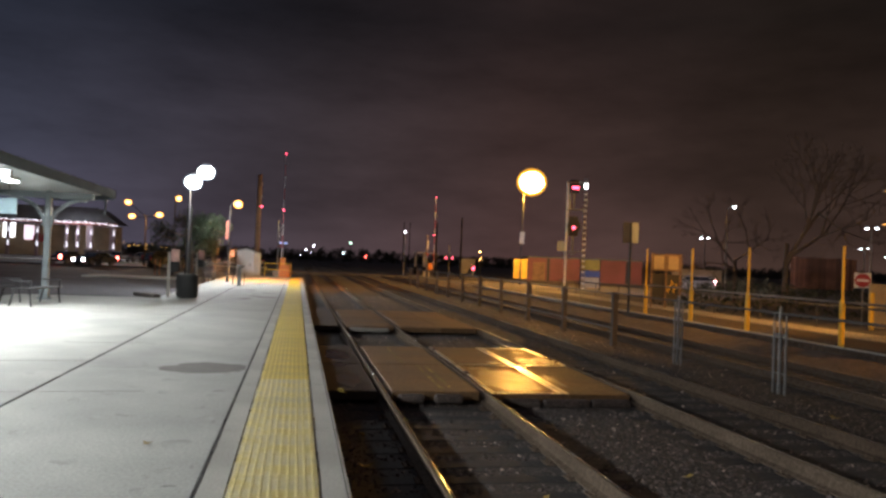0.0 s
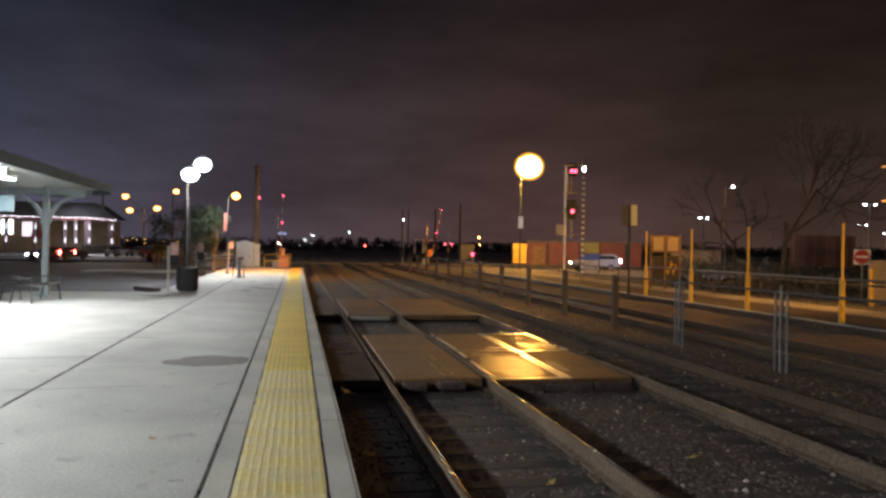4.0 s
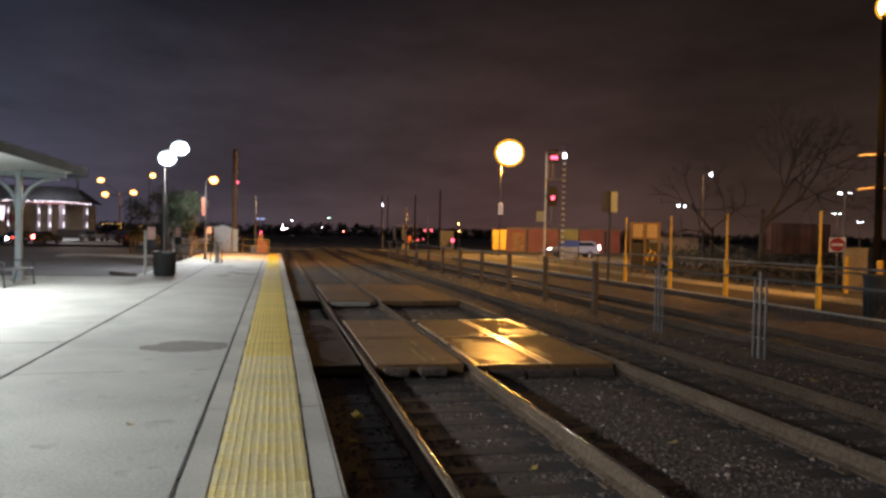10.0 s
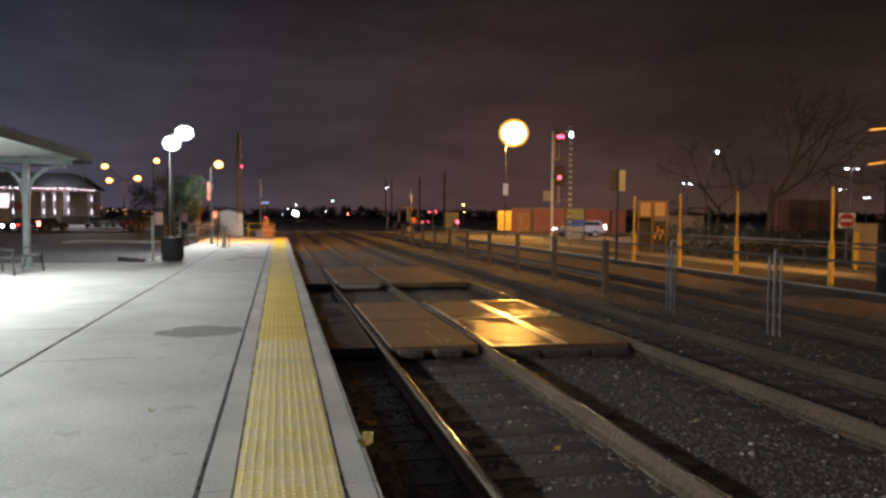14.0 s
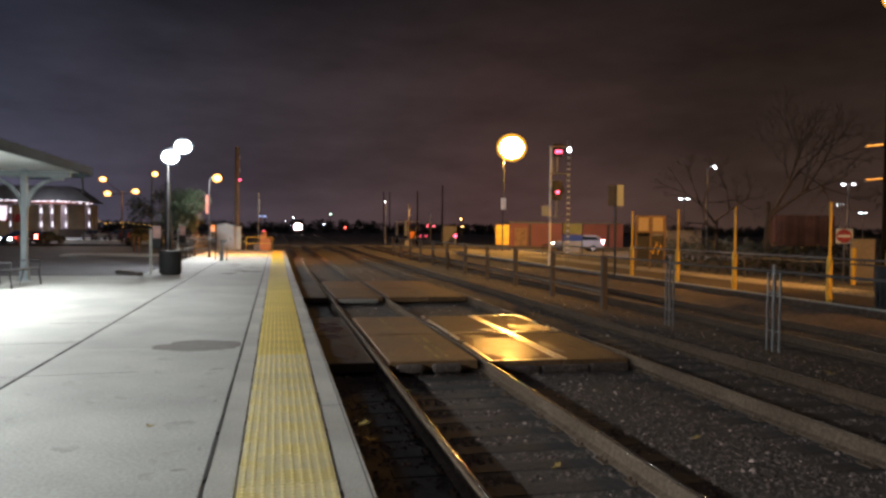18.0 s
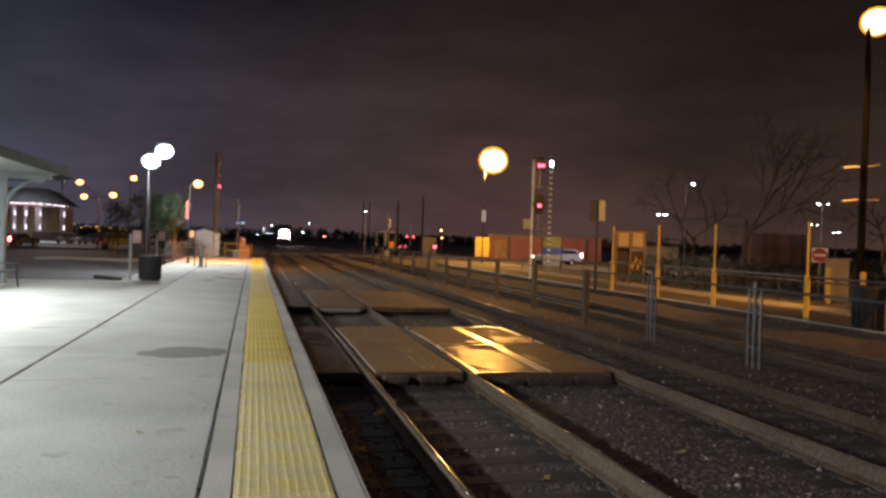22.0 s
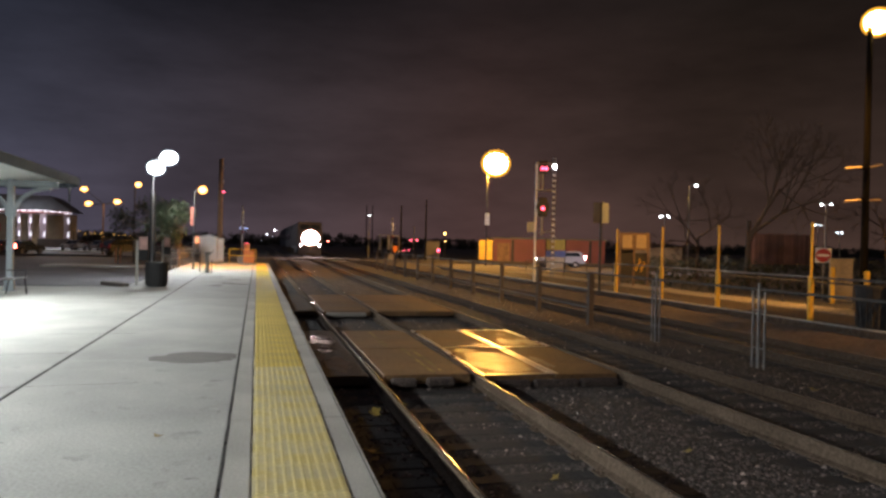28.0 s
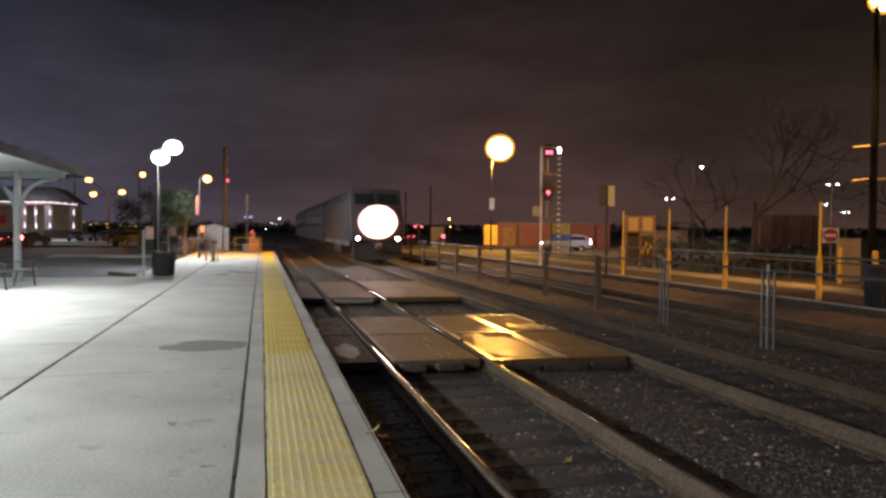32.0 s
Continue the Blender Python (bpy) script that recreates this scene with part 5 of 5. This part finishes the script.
# ---- vehicles ----
def car(name, label, paint, at=(0, 0, 0), rz=0.0, suv=False, lights=True):
    """A car whose nose points along its own -x. Origin on the road under its middle."""
    ob = thing(name, label, "car", at, rz, group="cars")
    L, H = 2.35, 1.62 if suv else 1.45
    if suv:
        prof = [(-2.35, 0.45), (-2.35, 0.85), (-2.2, 1.0), (-1.15, 1.1), (2.2, 1.12), (2.35, 0.95), (2.35, 0.45)]
        cab = [(-1.2, 1.09), (-0.55, H - 0.06), (-0.3, H), (1.7, H), (2.0, H - 0.08), (2.22, 1.1)]
        win = [(-0.98, 1.16), (-0.5, H - 0.14), (1.65, H - 0.12), (2.0, 1.16)]
    else:
        prof = [(-2.3, 0.4), (-2.3, 0.7), (-2.1, 0.85), (-1.0, 0.97), (1.6, 1.0), (2.25, 0.95), (2.3, 0.75), (2.3, 0.4)]
        cab = [(-1.05, 0.95), (-0.35, H - 0.05), (0.0, H), (0.8, H - 0.02), (1.7, 0.98)]
        win = [(-0.85, 1.0), (-0.3, H - 0.1), (0.8, H - 0.09), (1.45, 1.0)]
    bm = B()
    prism(bm, prof, 1, -0.9, 0.9)
    bmesh.ops.bevel(bm, geom=list(bm.edges), offset=0.05, segments=2, affect="EDGES")
    part("body", bm, paint, ob)
    bm = B()
    prism(bm, cab, 1, -0.78, 0.78)
    bmesh.ops.bevel(bm, geom=list(bm.edges), offset=0.05, segments=2, affect="EDGES")
    part("cabin", bm, paint, ob)
    for s in (-1, 1):
        bm = B()
        prism(bm, win, 1, s * 0.785 - 0.01, s * 0.785 + 0.01)
        part("side_window", bm, "dark_glass", ob)
    bm = B()
    a, b = cab[0], cab[1]
    box(bm, (a[0] + b[0]) / 2 - 0.015, 0, (a[1] + b[1]) / 2 + 0.02, math.hypot(b[0] - a[0], b[1] - a[1]) * 0.8, 1.35, 0.02, ry=-math.degrees(math.atan2(b[1] - a[1], b[0] - a[0])))
    part("windscreen", bm, "dark_glass", ob)
    for x in (-1.45, 1.4):
        for s in (-1, 1):
            bm = B()
            rod(bm, (x, s * 0.72, 0.34), (x, s * 0.93, 0.34), 0.34, n=18)
            w = part("wheel", bm, "black_rubber", ob)
            bm = B()
            rod(bm, (x, s * 0.9, 0.34), (x, s * 0.945, 0.34), 0.2, n=10)
            part("rim", bm, "foil", w)
    for s in (-1, 1):
        z = 0.8 if suv else 0.66
        bm = B()
        ball(bm, (-L + 0.04, s * 0.62, z), 0.12 if suv else 0.17, 0.5, 1.0, 0.75, 12)
        part("headlight", bm, "car_head_glow" if lights else "dark_glass", ob, smooth=True)
        bm = B()
        box(bm, L - 0.02, s * 0.74, z + 0.2, 0.10, 0.26, 0.42, 0.02)
        part("tail_light", bm, ("suv_tail_glow" if suv else "tail_glow") if lights else "red_paint", ob)
        bm = B()
        box(bm, -0.85, s * 0.98, 1.08, 0.1, 0.16, 0.12, 0.02)
        part("mirror", bm, paint, ob)
    bm = B()
    box(bm, L - 0.01, 0, 0.62, 0.03, 0.42, 0.14)
    part("number_plate", bm, "white_paint", ob)
    return ob


suv = car("suv", "silver sport utility car with its lights on, waiting on the road", "car_silver", suv=True)
car_a = car("car", "dark car with bright headlights on the street", "car_dark")
car("car", "dark car with glowing tail lights in the street", "car_dark", (-23.6, 85.5, GROUND + 0.05), 250)
car("suv", "parked black sport utility car beside the street", "car_dark", (-12.8, 80.5, GROUND + 0.18), 220, True, False)
for i in range(7):
    car("car", "parked car glinting under amber street light", "car_silver", (-24.5 + 3.1 * i, 112 + 1.2 * (i % 2), GROUND + 0.05), 80, False, False)

# ---- lights far off along the line ----
for x, y, z, m, r, lab in ((13.3, 191.8, 5.0, "green_glow", 0.32, "distant signal glowing green"), (11.7, 192.0, 2.5, "far_white_glow", 0.16, "distant white light"),
                           (17.1, 190.8, 1.7, "tail_glow", 0.26, "distant red light"), (2.6, 230, 3.2, "far_white_glow", 0.17, "distant white light"),
                           (5.2, 240, 4.6, "far_white_glow", 0.26, "distant white light"), (1.0, 225, 1.4, "far_white_glow", 0.12, "distant white light"),
                           (4.0, 228, 2.2, "far_white_glow", 0.13, "distant white light"), (22.8, 92.4, 2.9, "amber_glow", 0.18, "warm light on a post"),
                           (22.86, 92.35, 1.95, "amber_glow", 0.12, "warm light on a post")):
    ob = thing("distant_lamp", lab + " on a thin mast", "lamp", (x, y, GROUND), group="distant lamps")
    bm = B()
    rod(bm, (0, 0, 0), (0, 0, z - GROUND), 0.06, n=6)
    part("mast", bm, "dark_paint", ob)
    bm = B()
    ball(bm, (0, -0.1, z - GROUND), r * 0.6, 1, 0.7, 1)
    part("lens", bm, m, ob, "glowing lens")
# made-up lights on posts, in place of amber glints on car roofs
for x, z, r in ((-25.9, 2.43, 0.1), (-25.2, 2.27, 0.12), (-24.4, 1.87, 0.16), (-23.7, 2.12, 0.12), (-23.1, 1.96, 0.13), (-22.1, 2.06, 0.26), (-22.0, 1.48, 0.2), (-21.2, 2.15, 0.12), (-20.5, 1.91, 0.14), (-19.8, 1.75, 0.1), (-19.1, 1.84, 0.13), (-18.2, 1.68, 0.1), (-17.3, 1.77, 0.12), (-13.1, 2.23, 0.14)):
    ob = thing("distant_lamp", "small amber light on a post standing for a glint on parked cars", "lamp", (x, 118.0, GROUND), group="forecourt lights")
    bm = B()
    rod(bm, (0, 0, 0), (0, 0, z - GROUND), 0.04, n=6)
    part("mast", bm, "black_pole", ob)
    bm = B()
    ball(bm, (0, -0.05, z - GROUND), r * 0.42, 2.2, 0.7, 0.6, 8)
    part("lens", bm, "glint_glow", ob, "glowing lens")
ob = thing("lit_sign", "distant bluish lit sign on two posts", "sign", (-4.2, 231.0, GROUND))
for x, w in ((-0.62, 0.95), (0.72, 1.1)):
    bm = B()
    box(bm, x, 0, 5.4, w, 0.2, 0.5, 0.04)
    part("panel", bm, "blue_sign_glow", ob, "glowing bluish panel")
    bm = B()
    rod(bm, (x, 0.1, 0), (x, 0.1, 5.2), 0.1, n=8)
    part("post", bm, "black_pole", ob)
for x, y, h in ((15.7, 84.5, 5.9), (18.5, 84.0, 6.6), (21.0, 150, 9), (22.5, 152, 9)):
    bm = B()
    rod(bm, (0, 0, 0), (0, 0, h - GROUND), 0.12, 0.08, 10)
    one("utility_pole", bm, "black_pole", "thin dark utility pole beyond the crossing", "utility pole", (x, y, GROUND), group="far poles")

# flashing crossing signal far side
ob = thing("crossing_signal", "level crossing signal glowing red", "crossing signal", (19.6, 96.0, GROUND), 0, group="crossing signals")
bm = B()
rod(bm, (0, 0, 0), (0, 0, 4.2), 0.06, n=8)
part("mast", bm, "galvanised", ob)
for s in (-1, 1):
    bm = B()
    rod(bm, (s * 0.42, 0.02, 2.5), (s * 0.42, 0.1, 2.5), 0.26, n=18)
    fl = part("flasher", bm, "dark_paint", ob)
    bm = B()
    ball(bm, (s * 0.42, 0.0, 2.5), 0.11, 1, 0.6, 1)
    part("lens", bm, "red_glow", fl, "glowing red lens")
ob = thing("relay_case", "grey metal relay case beside the crossing", "cabinet", (20.4, 89.0, GROUND))
bm = B()
box(bm, 0, 0, 1.2, 1.75, 1.0, 2.4, 0.03)
part("body", bm, "sign_back", ob)
for x in (-0.43, 0.43):
    bm = B()
    box(bm, x, -0.51, 1.2, 0.82, 0.04, 2.1, 0.008)
    part("door", bm, "sign_back", ob)
bm = B()
box(bm, 0, 0, 2.43, 1.9, 1.15, 0.07, 0.01)
part("lid", bm, "sign_back", ob)
ob = thing("crossing_signal", "small red warning light on a short post", "crossing signal", (20.75, 87.0, GROUND), group="crossing signals")
bm = B()
rod(bm, (0, 0.08, 0), (0, 0.08, 1.6), 0.05, n=8)
part("mast", bm, "galvanised", ob)
bm = B()
rod(bm, (0, 0.02, 1.32), (0, 0.1, 1.32), 0.28, n=18)
fl = part("flasher", bm, "dark_paint", ob)
bm = B()
ball(bm, (0, 0.0, 1.32), 0.19, 1, 0.6, 1, 12)
part("lens", bm, "red_glow", fl, "glowing red lens", smooth=True)

# barrier beyond the crossing; the darkness at the posts' feet is painted on
ob = thing("pedestrian_barrier", "grey three-post barrier with a top bar beyond the crossing", "barrier", (16.9, 98.0, GROUND), -8)
for x in (-1.4, -0.25, 1.25):
    bm = B()
    box(bm, x, 0, 2.15, 0.3, 0.2, 2.0, 0.02)
    ps = part("post", bm, "dull_grey", ob)
    bm = B()
    box(bm, x, 0, 0.57, 0.34, 0.24, 1.14, 0.02)
    part("foot", bm, "black_pole", ps)
bm = B()
box(bm, 0, -0.02, 3.02, 3.0, 0.14, 0.14, 0.02)
part("top_bar", bm, "dull_grey", ob)

# ---- treeline and roofs that close the distance ----
rng = np.random.default_rng(21)
v, f = [], []
for x in np.arange(-300, 360, 2.4):
    top = 4.8 + 2.2 * noise.noise((x * 0.021, 0.0, 3.0)) + 1.2 * noise.noise((x * 0.09, 0.0, 8.0))
    for _ in range(5):
        r = rng.uniform(1.2, 2.8)
        clump(v, f, (x + rng.uniform(-2, 2), 330 + rng.uniform(-25, 30), rng.uniform(0.0, 1.0) ** 0.7 * max(top - r, 2.0)), r, 34, rng, 0.6)
me = bpy.data.meshes.new("far_woods")
me.from_pydata(v, [], f)
me.materials.append(M["hedge"])
tagged(new("far_woods", me), "dark far-off line of trees", "trees", kind="stuff")


# ---- train ----
def locomotive():
    ob = thing("locomotive", "dark grey diesel locomotive with blazing headlights", "locomotive")
    bm = B()
    prism(bm, [(-1.5, 1.2), (1.5, 1.2), (1.5, 3.5), (1.1, 4.25), (-1.1, 4.25), (-1.5, 3.5)], 1, 1.6, 18.5)
    part("body", bm, "loco_body", ob)
    bm = B()
    prism(bm, [(0.0, 1.2), (0.0, 2.3), (0.45, 3.1), (1.2, 4.2), (1.65, 4.25), (1.65, 1.2)], 0, -1.45, 1.45)
    bmesh.ops.bevel(bm, geom=list(bm.edges), offset=0.06, segments=2, affect="EDGES")
    part("nose", bm, "loco_body", ob)
    for s in (-1, 1):
        bm = B()
        box(bm, s * 0.66, 0.76, 3.62, 1.1, 0.03, 0.75, 0.01, rx=-34)
        part("windscreen", bm, "dark_glass", ob)
        bm = B()
        rod(bm, (s * 1.12, -0.10, 1.38), (s * 1.12, 0.1, 1.38), 0.14, n=20)
        dl = part("ditch_light", bm, "dark_paint", ob)
        bm = B()
        rod(bm, (s * 1.12, -0.13, 1.38), (s * 1.12, -0.105, 1.38), 0.10, n=20)
        part("lens", bm, "head_glow", dl, "blazing lamp lens")
    # headlight lens widened and ringed with a glowing rim, both imitating its glare
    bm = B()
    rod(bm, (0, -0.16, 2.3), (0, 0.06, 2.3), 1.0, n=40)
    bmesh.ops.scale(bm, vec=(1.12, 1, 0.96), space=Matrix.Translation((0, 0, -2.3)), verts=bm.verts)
    hl = part("headlight", bm, "glare_glow", ob, "glowing rim standing for the headlight's glare")
    bm = B()
    rod(bm, (0, -0.19, 2.3), (0, -0.165, 2.3), 0.86, n=40)
    bmesh.ops.scale(bm, vec=(1.15, 1, 0.97), space=Matrix.Translation((0, 0, -2.3)), verts=bm.verts)
    part("lens", bm, "head_glow", hl, "blazing lamp lens")
    bm = B()
    box(bm, 0, 0.25, 2.8, 1.5, 0.33, 0.78, 0.04)
    part("headlight_case", bm, "loco_body", ob)
    bm = B()
    prism(bm, [(-0.05, 0.2), (-0.3, 0.2), (0.1, 1.2), (0.4, 1.2)], 0, -1.35, 1.35)
    part("pilot", bm, "dark_paint", ob)
    bm = B()
    box(bm, 0, -0.45, 0.95, 0.3, 0.6, 0.3, 0.03)
    part("coupler", bm, "rail_side", ob)
    bm = B()
    box(bm, 0, 10, 1.05, 2.9, 17.5, 0.35, 0.03)
    part("frame", bm, "dark_paint", ob)
    bm = B()
    box(bm, 0, 10, 0.6, 2.6, 5.0, 0.7, 0.1)
    part("fuel_tank", bm, "dark_paint", ob)
    for y in (2.4, 5.2, 14.6, 17.4):
        for s in (-1, 1):
            bm = B()
            rod(bm, (s * 0.68, y, 0.51), (s * 0.82, y, 0.51), 0.51, n=24)
            part("wheel", bm, "rail_side", ob)
    return ob


def coach():
    ob = thing("passenger_coach", "unlit steel passenger coach behind the locomotive", "railway coach", group="passenger coaches")
    bm = B()
    prism(bm, [(-1.5, 0.9), (1.5, 0.9), (1.5, 3.7), (1.0, 4.3), (-1.0, 4.3), (-1.5, 3.7)], 1, 0, 25)
    part("body", bm, "coach_steel", ob)
    for i in range(10):
        for s in (-1, 1):
            bm = B()
            box(bm, s * 1.505, 2.0 + 2.3 * i, 2.5, 0.03, 1.5, 0.8, 0.01)
            part("window", bm, "dark_glass", ob)
    for y in (2.0, 4.6, 20.4, 23.0):
        for s in (-1, 1):
            bm = B()
            rod(bm, (s * 0.68, y, 0.46), (s * 0.82, y, 0.46), 0.46, n=20)
            part("wheel", bm, "rail_side", ob)
    return ob


loco = locomotive()
coach_1 = coach()
coach_2 = copy_thing(coach_1, pose(0, 0, 0))

# ---- fallen leaves and litter on the stones and platform ----
def leaf_mesh(seed):
    r = random.Random(seed)
    bm = B()
    q = []
    for i in range(10):
        a = 2 * math.pi * i / 10
        k = (0.055 if i % 2 else 0.08) * r.uniform(0.8, 1.2)
        q.append((k * math.cos(a), k * 0.7 * math.sin(a)))
    prism(bm, q, 2, 0.0, 0.004)
    for v in bm.verts:
        v.co.z += 6.0 * (v.co.x ** 2) + 3.0 * v.co.y ** 2
    return to_mesh("fallen_leaf", bm, "leaf_yellow")


leaf_meshes = [leaf_mesh(k) for k in range(3)]
LEAVES = ((0.89, 7.3, -0.49, 1.0), (0.97, 8.65, -0.49, 0.8), (1.47, 8.55, -0.31, 0.7), (-0.98, 6.26, 0.0, 0.55),
          (4.1, 6.8, -0.5, 0.9), (2.4, 6.2, -0.5, 0.8), (8.0, 9.6, -0.5, 1.0))
for k, (x, y, z, s) in enumerate(LEAVES):
    ob = new("fallen_leaf", leaf_meshes[k % 3])
    ob.matrix_basis = pose(x, y, z + 0.012, 8 * (k % 3), 6, 47 * k) @ Matrix.Diagonal((s, s, s, 1))
    tagged(ob, "dry yellow fallen leaf on the ground" if z < -0.1 else "dry fallen leaf on the platform", "leaf", "fallen leaves")

blown_leaf = new("fallen_leaf", leaf_meshes[1])
tagged(blown_leaf, "dry yellow leaf blown about beside the platform edge", "leaf", "fallen leaves")

# low kerb at the platform's corner
bm = B()
box(bm, 0, 0, 0.06, 0.22, 1.6, 0.14, 0.03)
one("kerb", bm, "rusty_post", "dark worn low concrete kerb at the platform corner", "kerb", (-4.75, 26.4, -0.02), 35)


# ---- what moves ----
def motions():
    line = ((0.0, -30.0, 520.0), (3.5, -12.5, 462.0), (5.5, -4.3, 430.0), (6.0, -3.2, 421.0), (7.0, -1.2, 402.0), (8.0, 1.0, 383.0), (9.0, 2.7, 365.0), (10.0, 3.9, 347.0),
            (12.0, 5.8, 316.0), (14.0, T2, 286.0), (17.0, T2, 237.0), (19.0, T2, 206.0), (21.0, T2, 176.0), (23.0, T2, 149.0), (24.5, T2, 134.0),
            (27.0, T2, 106.0), (28.0, T2, 93.0), (29.0, T2, 83.0), (30.0, T2, 72.0), (31.0, T2, 58.0), (32.0, T2, 42.0))
    for ob, back in ((loco, 0.0), (coach_1, 19.6), (coach_2, 45.6)):
        walk(ob, [(t, pose(x - 0.05 * back * (y > 300), y + back, RAIL, 0, 0, 0)) for t, x, y in line])
    # gate arms come down
    fall = ((0.0, 88), (0.5, 80), (1.0, 71), (2.0, 58), (3.0, 44), (3.5, 38.5), (5.5, 22), (6.0, 19), (7.0, 14), (8.0, 8), (9.0, 4), (10.0, 1), (11.0, 0), (32.0, 0))
    walk(arm_1, [(t, pose(0.32, 0, 1.6, a)) for t, a in fall])
    walk(arm_2, [(t, pose(0.75, 0, 1.15, min(a + 8, 88) if a > 2 else a)) for t, a in fall])
    # the silver car drives in and waits
    suv_line = ((0.0, 37.24, 66.58), (0.5, 34.34, 67.16), (1.0, 32.60, 67.51), (1.5, 30.97, 67.74), (2.0, 29.58, 67.86), (2.5, 28.71, 67.98), (3.0, 28.30, 68.03), (3.5, 28.28, 68.03), (32.0, 28.28, 68.03))
    walk(suv, [(t, pose(x, y, GROUND + 0.05, 0, 0, -11)) for t, x, y in suv_line])
    # a dry leaf blown to and fro by the wind
    drift = ((0.0, 0.71, 8.42), (0.5, 0.74, 9.6), (1.0, 0.82, 11.56), (1.5, 0.79, 10.2), (2.0, 0.77, 9.14), (3.0, 0.79, 9.23), (5.5, 0.45, 5.42), (6.0, 0.57, 5.58), (7.0, 0.66, 5.43), (8.0, 0.74, 5.55),
             (10.0, 0.82, 6.13), (12.0, 0.53, 5.79), (14.0, 0.58, 5.05), (17.0, 0.67, 5.69), (20.0, 0.67, 6.13), (24.0, 1.23, 6.74), (28.0, 0.82, 6.66), (32.0, 0.55, 5.59))
    walk(blown_leaf, [(t, pose(x, y, 0.05, 35 * math.sin(1.7 * k), 30 * math.cos(1.3 * k), 40 * math.sin(k) + 50)) for k, (t, x, y) in enumerate(drift)])
    car_line = ((0.0, -20.2, 82.4, 62), (1.0, -21.8, 82.7, 60), (2.0, -23.0, 83.0, 58), (3.0, -23.9, 83.2, 58), (5.5, -25.3, 83.8, 62), (7.0, -25.5, 84.3, 64), (9.0, -25.4, 84.4, 66), (32.0, -25.4, 84.4, 66))
    walk(car_a, [(t, pose(x, y, GROUND + 0.05, 0, 0, a)) for t, x, y, a in car_line])


motions()
